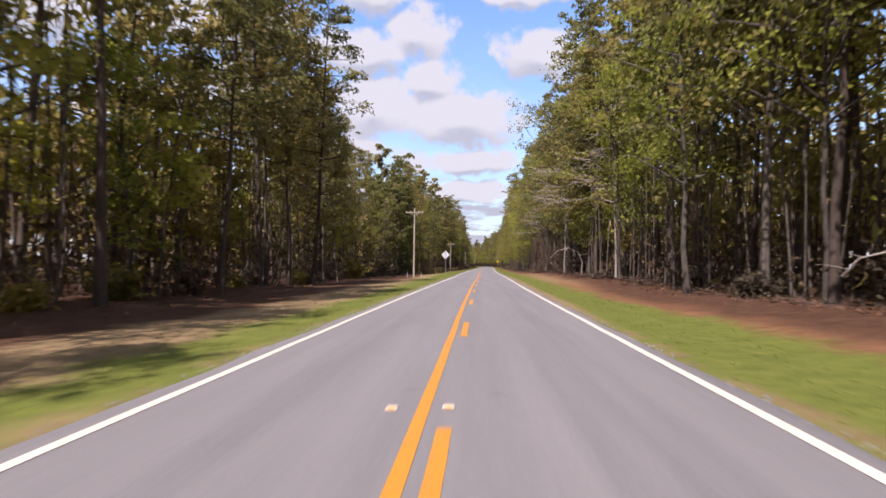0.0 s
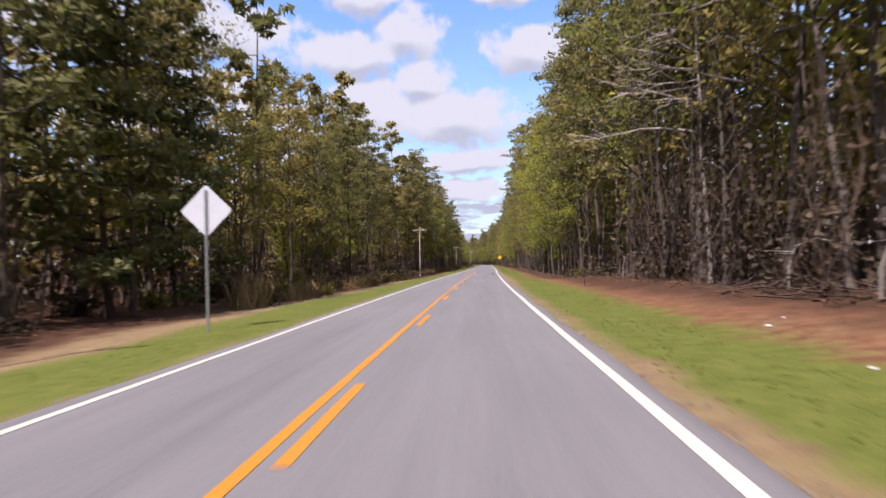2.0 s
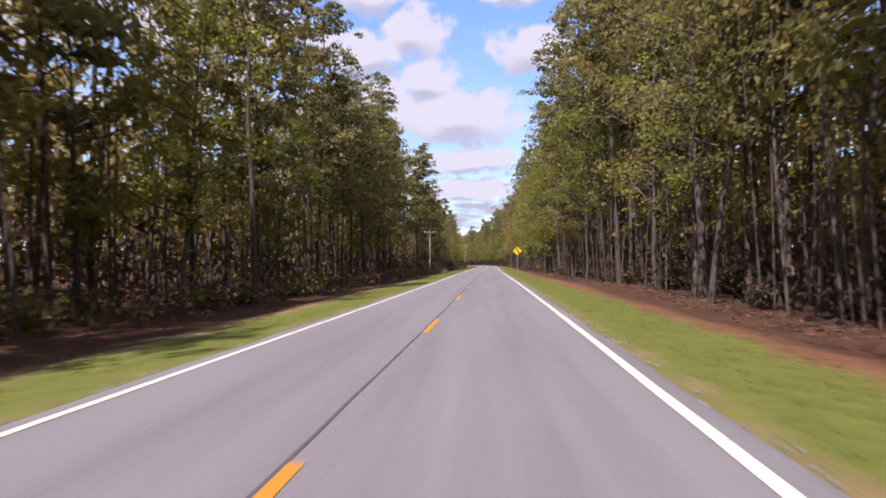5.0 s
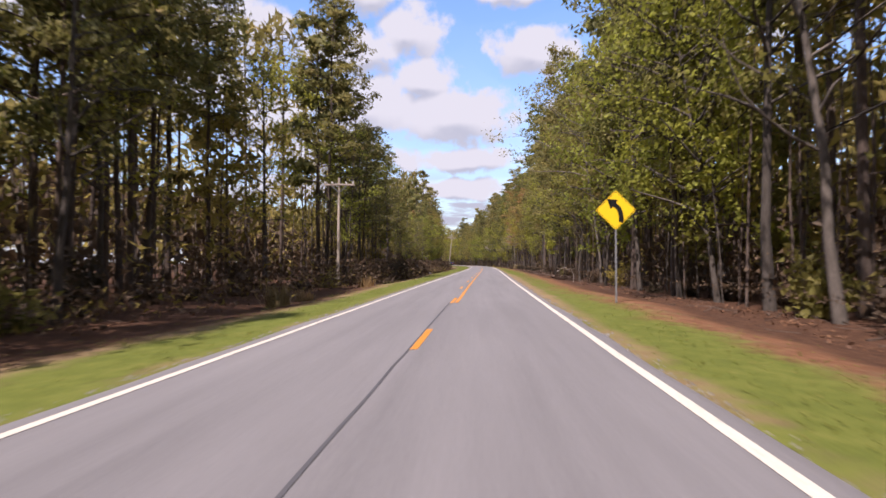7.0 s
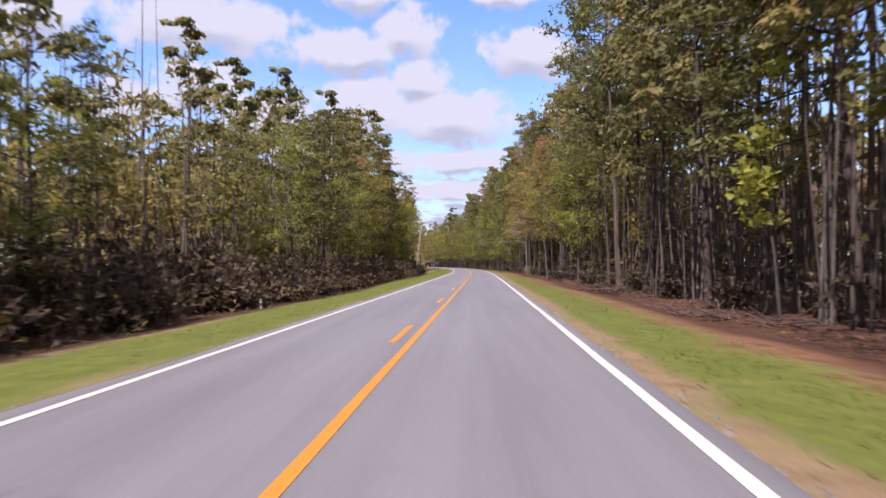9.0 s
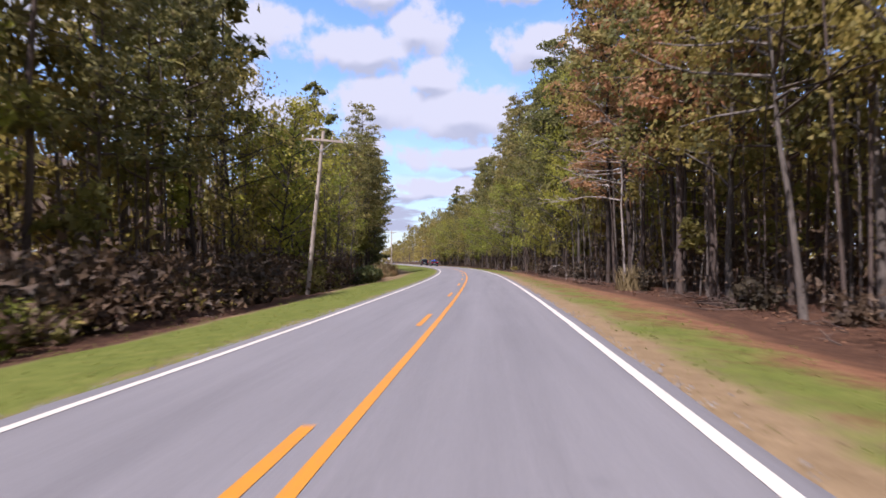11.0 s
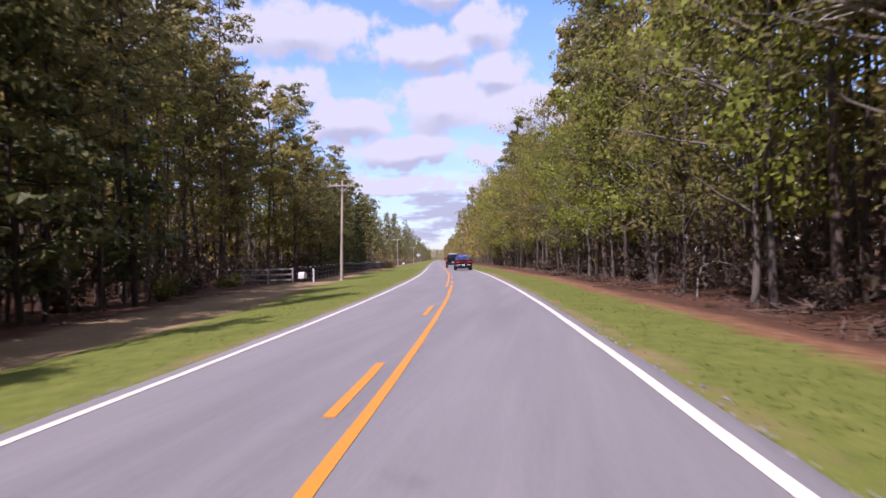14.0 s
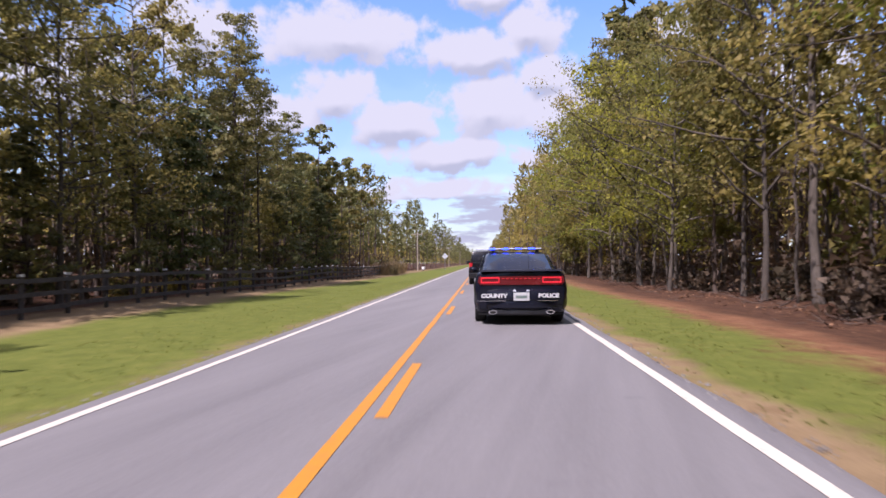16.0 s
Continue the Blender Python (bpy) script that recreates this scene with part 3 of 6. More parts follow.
def bare_tree(seed, height, radius, cards, mat):
    """A leafless or nearly leafless tree: many forking pale twigs."""
    r = random.Random(seed)
    wood, leaf = Mesh(), Mesh()
    pts = trunk_line(r, height, 1.2)
    wood.tube(pts, [radius * (1.3 if i == 0 else 1 - 0.9 * i / 8) for i in range(9)], 6)
    tips = []
    for k in range(22):
        f = 0.25 + 0.72 * ((k + r.random()) / 26)
        a = r.uniform(0, 6.3)
        limb = wander(r, along(pts, f), Vector((math.cos(a), math.sin(a), r.uniform(0.0, 1.1))), height * 0.22 * (1.15 - f) + 0.9, 5, 0.22, 0.06)
        wood.tube(limb, [radius * 0.34 * (1.15 - i / 5) * (1.2 - f) + 0.008 for i in range(6)], 3)
        for _ in range(4):
            b = r.uniform(0, 6.3)
            twig = wander(r, along(limb, r.uniform(0.25, 1)), Vector((math.cos(b), math.sin(b), r.uniform(-0.1, 0.9))), r.uniform(0.6, 1.6), 3, 0.3)
            wood.tube(twig, [0.016, 0.011, 0.008, 0.004], 3)
            tips += twig[1:]
    for _ in range(cards):
        leaf.leaf(r.choice(tips) + Vector((r.gauss(0, 0.2), r.gauss(0, 0.2), r.gauss(0, 0.2))), 0.22 * r.uniform(0.6, 1.3), r, 1.3)
    return [("trunk", wood.data("bare_trunk", GREY_BARK)), ("twig_leaves", leaf.data("sparse_leaves", mat, False))]


def spreading_snag(seed, height, radius):
    """A bleached dead tree whose long limbs reach level over the verge."""
    r = random.Random(seed)
    wood = Mesh()
    pts = trunk_line(r, height, 0.5)
    wood.tube(pts, [radius * (1.25 if i == 0 else 1 - 0.8 * i / 8) for i in range(9)], 6)
    for k in range(13):
        f = 0.52 + 0.44 * (k + r.random()) / 13
        a = math.pi + (r.gauss(0, 0.55) if k % 3 else r.uniform(-2.6, 2.6))
        limb = wander(r, along(pts, f), Vector((math.cos(a), math.sin(a), r.uniform(-0.05, 0.35))), r.uniform(2.2, 4.6) * (1.45 - 0.6 * f), 6, 0.13, -0.02)
        thick = r.uniform(0.046, 0.07)
        wood.tube(limb, [thick * (1.05 - 0.14 * i) for i in range(7)], 4)
        for _ in range(7):
            b = a + r.choice((-1, 1)) * r.uniform(0.3, 1.0)
            twig = wander(r, along(limb, r.uniform(0.25, 1)), Vector((math.cos(b), math.sin(b), r.uniform(-0.35, 0.45))), r.uniform(0.6, 1.7), 4, 0.2, -0.03)
            wood.tube(twig, [0.03, 0.025, 0.019, 0.013, 0.006], 3)
            wood.tube(wander(r, along(twig, r.uniform(0.3, 0.8)), Vector((math.cos(b + 0.7), math.sin(b + 0.7), -0.2)), 0.6, 2, 0.2), [0.012, 0.009, 0.004], 3)
    return [("trunk", wood.data("snag_trunk", PALE_BARK))]


def sapling(seed, height, radius, cards, mat):
    r = random.Random(seed)
    wood, leaf = Mesh(), Mesh()
    pts = trunk_line(r, height, 1.6)
    wood.tube(pts, [radius * (1.2 - 0.95 * i / 8) for i in range(9)], 5)
    for k in range(8):
        f = r.uniform(0.35, 0.98)
        a = r.uniform(0, 6.3)
        limb = wander(r, along(pts, f), Vector((math.cos(a), math.sin(a), 0.5)), r.uniform(0.6, 1.9), 3, 0.25)
        wood.tube(limb, [0.02, 0.015, 0.01, 0.005], 3)
        for _ in range(int(cards / 8)):
            leaf.leaf(along(limb, r.uniform(0.3, 1)) + Vector((r.gauss(0, 0.35), r.gauss(0, 0.35), r.gauss(0, 0.2))), 0.3 * r.uniform(0.6, 1.3), r, 1.4, 0.3)
    return [("trunk", wood.data("sapling_trunk", GREY_BARK)), ("crown", leaf.data("sapling_crown", mat, False))]


def shrub(seed, height, width, cards, mat):
    r = random.Random(seed)
    wood, leaf = Mesh(), Mesh()
    for k in range(7):
        a = r.uniform(0, 6.3)
        stem = wander(r, Vector((r.gauss(0, 0.15), r.gauss(0, 0.15), -0.1)), Vector((math.cos(a) * width / height, math.sin(a) * width / height, 1.3)), height * r.uniform(0.6, 1.0), 4, 0.18)
        wood.tube(stem, [0.022, 0.018, 0.014, 0.01, 0.005], 3)
        for _ in range(int(cards / 7)):
            leaf.leaf(along(stem, r.uniform(0.1, 1)) + Vector((r.gauss(0, 0.28), r.gauss(0, 0.28), r.gauss(0, 0.2))), 0.2 * r.uniform(0.6, 1.4), r, 1.5)
    return [("stem", wood.data("shrub_stems", GREY_BARK)), ("foliage", leaf.data("shrub_leaves", mat, False))]


def vine_curtain(seed, height):
    """Brown vines that hang from the branches down to the ground, with withered leaves."""
    r = random.Random(seed)
    wood, leaf = Mesh(), Mesh()
    for _ in range(30):
        top = Vector((r.gauss(0, 1.3), r.gauss(0, 1.3), height * r.uniform(0.55, 1.0)))
        pts = [top]
        n = 5
        for i in range(1, n + 1):
            f = i / n
            pts.append(Vector((top.x + r.gauss(0, 0.12) + 0.5 * f * r.gauss(0, 1), top.y + r.gauss(0, 0.12) + 0.5 * f * r.gauss(0, 1), top.z * (1 - f) - 0.1 * f)))
        q = r.uniform(0.006, 0.02)
        wood.tube(pts, [q * 0.6] + [q] * n, 3)
        for _ in range(20):
            leaf.leaf(along(pts, r.uniform(0, 0.9)) + Vector((r.gauss(0, 0.22), r.gauss(0, 0.22), r.gauss(0, 0.2))), 0.17 * r.uniform(0.6, 1.3), r, 1.5)
    return [("strand", wood.data("vine_strands", VINE_BARK)), ("withered_leaves", leaf.data("vine_leaves", THICKET, False))]


def straw_tuft(seed, height, width, blades, mat):
    """A clump of dry weeds or tall grass."""
    r = random.Random(seed)
    leaf = Mesh()
    for _ in range(blades):
        a, q = r.uniform(0, 6.3), r.uniform(0, 1) ** 0.5 * width
        p = Vector((math.cos(a) * q, math.sin(a) * q, -0.05))
        d = Vector((r.gauss(0, 0.25), r.gauss(0, 0.25), 1)).normalized()
        h = height * r.uniform(0.5, 1.1)
        u = Vector((math.cos(a + 1.3), math.sin(a + 1.3), 0)) * r.uniform(0.012, 0.03)
        b = len(leaf.v)
        bend = Vector((r.gauss(0, 0.12), r.gauss(0, 0.12), 0)) * height
        leaf.v += [p - u, p + u, p + d * h * 0.6 + u * 0.8, p + d * h * 0.6 - u * 0.8, p + d * h + bend]
        leaf.f += [(b, b + 1, b + 2, b + 3), (b + 3, b + 2, b + 4)]
    return [("foliage", leaf.data("dry_stalks", mat, False))]


def plain_tree(seed, height, low, spread, cards, size, radius):
    """A tree deep in the woods: straight stem and a loose crown."""
    r = random.Random(seed)
    wood, leaf = Mesh(), Mesh()
    pts = [Vector((0, 0, -0.3)), Vector((r.gauss(0, 0.15), r.gauss(0, 0.15), height * 0.4)), Vector((r.gauss(0, 0.3), r.gauss(0, 0.3), height * 0.75)), Vector((r.gauss(0, 0.3), 0, height))]
    wood.tube(pts, [radius, radius * 0.75, radius * 0.4, 0.02], 5)
    clumps = [(along(pts, f), a, spread * r.uniform(0.2, 1) * (1.1 - f)) for f, a in ((r.uniform(low, 0.99), r.uniform(0, 6.3)) for _ in range(26))]
    for _ in range(cards):
        c, a, d = r.choice(clumps)
        leaf.card(c + Vector((math.cos(a) * d + r.gauss(0, 0.6), math.sin(a) * d + r.gauss(0, 0.6), r.gauss(0, 0.35))), size * r.uniform(0.6, 1.3), r, 1.5, 0.3)
    return wood, leaf


KINDS = {
    "pine": ("pine_tree", "tall pine with a bare trunk and dark needles", "tree", [pine(s, h, b, w, c, 0.225, q) for s, h, b, w, c, q in (
        (11, 22, 0.38, 3.7, 4500, 0.14), (12, 24, 0.46, 3.9, 4500, 0.155), (13, 20, 0.32, 3.5, 4400, 0.12), (14, 23, 0.50, 4.1, 4400, 0.165), (15, 18, 0.26, 3.3, 4400, 0.11))]),
    "leafy": ("leafy_tree", "broad-leaved tree in fresh yellow-green spring leaf", "tree", [broadleaf(s, h, lo, w, int(c * 1.1), 0.17, q, SPRING) for s, h, lo, w, c, q in (
        (21, 15, 0.22, 3.5, 3500, 0.12), (22, 18, 0.26, 3.8, 3600, 0.14), (23, 12, 0.20, 3.1, 3400, 0.10))]),
    "dull": ("leafy_tree", "broad-leaved tree with dull olive leaves among pines", "tree", [broadleaf(s, h, lo, w, int(c * 1.1), 0.172, q, DULL) for s, h, lo, w, c, q in (
        (31, 17, 0.22, 3.4, 3400, 0.13), (32, 20, 0.26, 3.7, 3500, 0.15), (33, 14, 0.20, 3.2, 3400, 0.11))]),
    "overhang": ("leafy_tree", "low spreading olive-leaved tree that reaches over the verge", "tree", [broadleaf(s, h, lo, w, int(c * 1.1), 0.155, q, m) for s, h, lo, w, c, q, m in (
        (35, 14, 0.40, 4.6, 3800, 0.10, DULL), (36, 16, 0.42, 4.8, 3900, 0.11, DULL), (37, 13, 0.38, 4.4, 4000, 0.09, SPRING))]),
    "lowhang": ("leafy_tree", "bushy olive-leaved tree with branches almost to the ground", "tree", [broadleaf(s, h, lo, w, int(c * 1.1), 0.152, q, m) for s, h, lo, w, c, q, m in (
        (135, 13, 0.16, 4.2, 3900, 0.10, DULL), (136, 15, 0.2, 4.4, 3900, 0.11, DULL), (137, 12, 0.18, 4.2, 4000, 0.09, SPRING))]),
    "bare": ("bare_tree", "nearly leafless grey tree with forking twigs", "tree", [bare_tree(s, h, q, c, DULL) for s, h, q, c in (
        (41, 15, 0.13, 420), (42, 12, 0.10, 300), (43, 17, 0.15, 250))]),
    "cedar": ("cedar_tree", "dense dark evergreen with foliage down to the ground", "tree", [pine(s, h, 0.05, w, 3800, 0.30, 0.13, CEDAR, 0.75) for s, h, w in ((55, 13, 3.0), (56, 16, 3.3))]),
    "brown": ("dead_pine", "dead pine with rust-brown needles", "tree", [pine(51, 19, 0.34, 3.4, 4600, 0.19, 0.15, DEAD)]),
    "snag": ("dead_tree", "pale dead leafless tree leaning over the verge", "tree", [spreading_snag(45, 12.5, 0.10), spreading_snag(46, 11.5, 0.09)]),
    "second_pine": ("pine_tree", "tall pine behind the first row", "tree", [pine(s, h, b, w, c, 0.52, q) for s, h, b, w, c, q in (
        (61, 22, 0.38, 3.4, 1150, 0.16), (62, 24, 0.46, 3.5, 1150, 0.18), (63, 20, 0.32, 3.2, 1150, 0.15))]),
    "second_dull": ("leafy_tree", "olive-leaved tree behind the first row", "tree", [broadleaf(s, h, lo, w, c, 0.38, q, DULL) for s, h, lo, w, c, q in (
        (71, 15, 0.12, 3.4, 1400, 0.12), (72, 18, 0.16, 3.6, 1400, 0.14))]),
    "sapling": ("sapling", "slender pale-barked sapling in the understorey", "tree", [sapling(s, h, q, c, m) for s, h, q, c, m in (
        (81, 9, 0.05, 420, DULL), (82, 11, 0.06, 380, SPRING), (83, 7, 0.045, 440, DULL), (84, 10, 0.06, 160, DULL))]),
    "shrub": ("shrub", "low tangled shrub at the edge of the woods", "bush", [shrub(s, h, w, c, m) for s, h, w, c, m in (
        (91, 1.6, 1.1, 640, DULL), (92, 1.1, 0.9, 560, DULL), (93, 2.2, 1.2, 760, DULL), (94, 1.3, 1.1, 600, DULL), (95, 1.2, 1.0, 400, THICKET))]),
    # dark CEDAR leaf colour here stands in for shade on green shrubs
    "shade_dark_bush": ("shrub", "dense dark evergreen bush in the shade beside the grass", "bush", [shrub(s, h, w, c, CEDAR) for s, h, w, c in ((196, 1.5, 1.3, 1300), (197, 1.9, 1.3, 1400))]),
    "brush": ("shrub", "leafless brown brush at the foot of the trees", "bush", [shrub(s, h, w, c, THICKET) for s, h, w, c in ((191, 1.5, 1.2, 420), (192, 1.0, 1.0, 380), (193, 2.0, 1.1, 420))]),
    "stem": ("sapling", "thin pale sapling with few leaves at the forest edge", "tree", [sapling(s, h, q, c, m) for s, h, q, c, m in ((181, 10, 0.05, 60, DULL), (182, 12, 0.06, 40, THICKET), (183, 9, 0.045, 80, SPRING), (184, 13, 0.07, 40, THICKET))]),
    "vines": ("vine_tangle", "curtain of leafless brown vines hanging at the forest edge", "vines", [vine_curtain(s, h) for s, h in ((111, 7.5), (112, 6.0), (113, 8.5))]),
    "fresh": ("shrub", "yellow-green bush in fresh leaf", "bush", [shrub(s, h, w, c, SPRING) for s, h, w, c in ((96, 1.7, 1.4, 1500), (97, 2.4, 1.4, 1700))]),
    "weeds": ("weed_clump", "clump of dry tan weeds and tall grass", "grass", [straw_tuft(s, h, w, c, DRY) for s, h, w, c in (
        (101, 0.8, 0.6, 170), (102, 0.55, 0.7, 170), (103, 1.1, 0.6, 160))]),
}


def plant(kind, s, lat, scale=1.0, turn=None, label="", tall=1.0):
    """Sets one tree or bush on the ground at station s and offset lat."""
    name, words, category, versions = KINDS[kind]
    parts = rng.choice(versions)
    root = new(name)
    root.empty_display_size = 0.3
    z = scale * rng.uniform(0.92, 1.1) * tall
    root.matrix_world = Matrix.Translation(on_ground(s, lat)) @ Matrix.Rotation(rng.uniform(0, 6.3) if turn is None else turn, 4, "Z") @ Matrix.Diagonal((scale, scale, z, 1))
    for pname, me in parts:
        ob = new(pname, me)
        ob.parent = root
    return tagged(root, label or words, category)


def height_factor(side, s):
    """Tree height along the road, against the usual 22 m."""
    if side > 0:
        return float(np.interp(s, [-2, 299, 416, 464, 547, 619, 1079], [1.3, 1.3, 1.24, 1.28, 1.14, 1.0, 0.92]))
    return float(np.interp(s, [0, 34, 46, 60, 86, 92, 100, 124, 150, 200, 225, 240, 330, 340, 348, 360, 372, 382, 392, 410, 440, 450, 474, 479, 489, 495, 508, 518, 530, 548, 562, 576, 586, 596, 612, 632, 686, 800],
                           [1.12, 1.08, 0.98, 1.0, 1.0, 0.78, 0.82, 0.9, 0.95, 1.08, 1.08, 1.05, 1.08, 1.02, 0.85, 0.62, 0.54, 0.6, 0.7, 0.8, 0.92, 1.08, 1.08, 0.72, 0.72, 0.92, 0.93, 0.78, 0.88, 1.0, 1.02, 0.98, 0.97, 0.92, 0.78, 0.66, 0.74, 0.76]))


def mix_for(side, s):
    """Which kinds stand in the front row here, with weights."""
    w = {"pine": 5, "leafy": 1.0, "dull": 3.2, "bare": 0.8, "brown": 0}
    if side > 0:
        w = {"pine": 6, "leafy": 0.9, "dull": 1.6, "bare": 0.9, "brown": 0}
        if 93 < s < 128:
            w.update(bare=5, pine=2)
        if 128 < s < 214 or 299 < s < 343:
            w.update(leafy=4.0)
        if 250 < s < 300:
            w.update(pine=8, dull=1.2, leafy=0.0, bare=1.8)
        if 350 < s < 398:
            w.update(pine=9, dull=0.4, leafy=0.3, bare=2)
        if 464 < s < 483:
            w.update(brown=2.5, bare=2)
        if s > 511:
            w.update(leafy=1.6, dull=3.0, pine=3.4, bare=1.4, brown=0)
    else:
        if 58 < s < 123:
            w.update(leafy=2.5, dull=4)
        if 148 < s < 328:
            w.update(pine=8, dull=2.0)
        if 322 < s < 350:
            w.update(leafy=5, pine=3.5, dull=1, bare=2.5)
        if 348 < s < 435:
            w.update(leafy=2.5, bare=2)
        if 458 < s < 492:
            w.update(leafy=4, bare=4, pine=1.5, dull=2)
        if 426 < s < 445:
            w.update(brown=3)
        if s > 547 or 505 < s < 545:
            w.update(pine=9, leafy=0.1, dull=1.5)
    return w


POLE_S = [98, 196, 327.5, 453, 577, 704.5]


def clearing(side, s):
    """Extra setback beside the utility poles, which stand clear of the trees."""
    if side < 0 and 546 < s < 571:      # opening at the gateway
        return 3.0
    if side < 0 and any(-15 < s - p < -5 for p in (195.6, 328.4)):      # sun falls on the pole here
        return 7.0
    if side < 0 and 422 < s < 460:      # the trees stand close behind this pole
        return 1.2
    return 4.6 if side < 0 and any(-30 < s - p < 4 for p in POLE_S) else 0.0


def open_woods(side, s):
    """How closely the inner trees stand: 1 where the woods are dense, less where light comes through."""
    if side > 0:
        return float(np.interp(s, [354, 362, 388, 398], [1.0, 0.42, 0.42, 1.0]))
    return float(np.interp(s, [150, 165, 195, 225, 300, 316, 328, 345, 372, 390], [1.0, 0.72, 0.72, 0.95, 0.95, 0.8, 0.7, 0.85, 0.9, 1.0]))


def forest():
    for side in (-1, 1):
        s = 6.0
        while s < 660:                       # front row
            if side > 0 and 64 < s < 76:     # gap before the tree in fresh leaf
                s = 76.5
            w = mix_for(side, s)
            kind = rng.choices(list(w), list(w.values()))[0]
            lat = side * (edge_of_forest(side, s) + clearing(side, s) + (rng.uniform(0.2, 2.0) if side > 0 else rng.uniform(-0.9, 1.5)))
            plant({"pine": "second_pine", "dull": "second_dull"}.get(kind, kind) if s > 635 else kind, s, lat, height_factor(side, s) * rng.uniform(0.8, 1.12))
            s += (3.5 if side < 0 and (s < 100 or s > 500) else 4.6) * rng.uniform(0.6, 1.4)
        s = 10.0
        while side > 0 and s < 660:          # low trees that reach over the verge
            plant("leafy" if 70 < s < 84 or 172 < s < 206 or 316 < s < 334 else "lowhang" if s > 490 or 128 < s < 214 else "overhang", s, edge_of_forest(side, s) + rng.uniform(-0.6, 0.6), rng.uniform(0.95, 1.25))
            s += 8.5 * rng.uniform(0.7, 1.3) / float(np.interp(s, [88, 92, 122, 127, 215, 225, 296, 302, 344, 350, 398, 404, 436, 442, 468, 474, 500, 510], [0.35, 0.15, 0.15, 1.25, 1.0, 0.2, 0.2, 1.1, 1.1, 0.15, 0.15, 0.9, 0.8, 0.25, 0.25, 0.9, 1.15, 1.15]))
        s = 8.0
        while s < 660:                       # second row
            kind = rng.choice(["second_pine", "second_pine", "second_dull"])
            plant(kind, s, side * (edge_of_forest(side, s) + clearing(side, s) + 3.8 + rng.uniform(-1.2, 1.2)), height_factor(side, s) * rng.uniform(0.85, 1.12))
            s += 5.6 * rng.uniform(0.6, 1.4) / open_woods(side, s)
        s = 8.0
        while s < 650:                       # understorey
            e = edge_of_forest(side, s)
            leafy = rng.random() < (0.35 if side > 0 else 0.6)
            plant("sapling" if leafy else "stem", s, side * (e + clearing(side, s) + rng.uniform(-0.5, 4)), rng.uniform(0.7, 1.15))
            s += rng.uniform(2.6, 5.0)
        s = 8.0
        while s < 650:
            e = edge_of_forest(side, s)
            plant("shrub" if rng.random() < (0.08 if side > 0 else 0.4) else "brush", s, side * (e + rng.uniform(-0.5, 2.8)), rng.uniform(0.6, 1.2))
            s += rng.uniform(3.0, 6.0)


forest()
for s, lat in ((60, 8.3), (459, 7.7), (116, 8.6), (529, 8.6)):
    plant("snag", s, lat + 2.0, rng.uniform(0.85, 1.0), 0.2)
for s, lat, kind, k in ((450, 9.6, "brown", 1.0), (456, 10.2, "brown", 1.05), (463, 9.6, "brown", 1.0), (471, 9.2, "brown", 0.9), (453, 9.0, "pine", 0.9), (459, 7.9, "weeds", 1.5), (460, 8.3, "weeds", 1.4), (424, -14.2, "brown", 0.75), (429, -15.0, "brown", 0.8), (82, 7.1, "snag", 0.92), (302, -14.6, "pine", 1.1), (306, -15.0, "pine", 1.08), (309, -17.5, "pine", 1.08), (333, -12.8, "pine", 1.15), (337, -12.2, "pine", 1.12), (320, -20.0, "pine", 1.2), (351, -13.2, "pine", 1.0), (357, -13.6, "dull", 1.0), (361, -14.0, "pine", 0.95),
                        (114, 8.4, "bare", 1.0), (118, 8.9, "bare", 1.1), (122, 8.3, "bare", 1.0), (126, 9.0, "bare", 1.1), (41, 7.6, "leafy", 0.9), (77.5, 9.0, "leafy", 0.85),
                        (176, 8.2, "leafy", 1.0), (186, 8.4, "leafy", 1.05), (194, 8.2, "leafy", 1.0), (536, 8.4, "leafy", 1.1)):
    plant(kind, s, lat + (2.1 if lat > 0 else 0), k * (1.15 if lat > 0 and kind != "weeds" else 1), 0.3 if kind == "snag" else None)
# dark evergreens on the left
for s in (113, 119, 514, 522, 528, 535, 543):
    plant("cedar", s + rng.uniform(-1, 1), -edge_of_forest(-1, s) - rng.uniform(-0.8, 1.0), rng.uniform(0.85, 1.2))
for s in range(592, 645, 6):
    plant("cedar", s + rng.uniform(-1.5, 1.5), -16.4 - rng.uniform(-0.6, 1.4), rng.uniform(0.5, 0.78))
for i in range(46):
    s = 338 + i * 3.0 + rng.uniform(-1, 1)
    plant("brush", s, -edge_of_forest(-1, s) + rng.uniform(-0.4, 2.2), rng.uniform(0.9, 1.5))
# hanging vines
for s in (98, 103, 107, 112, 117, 121, 127, 513, 541):
    plant("vines", s + rng.uniform(-1, 1), edge_of_forest(1, s) + rng.uniform(-0.4, 0.8), rng.uniform(0.85, 1.15))
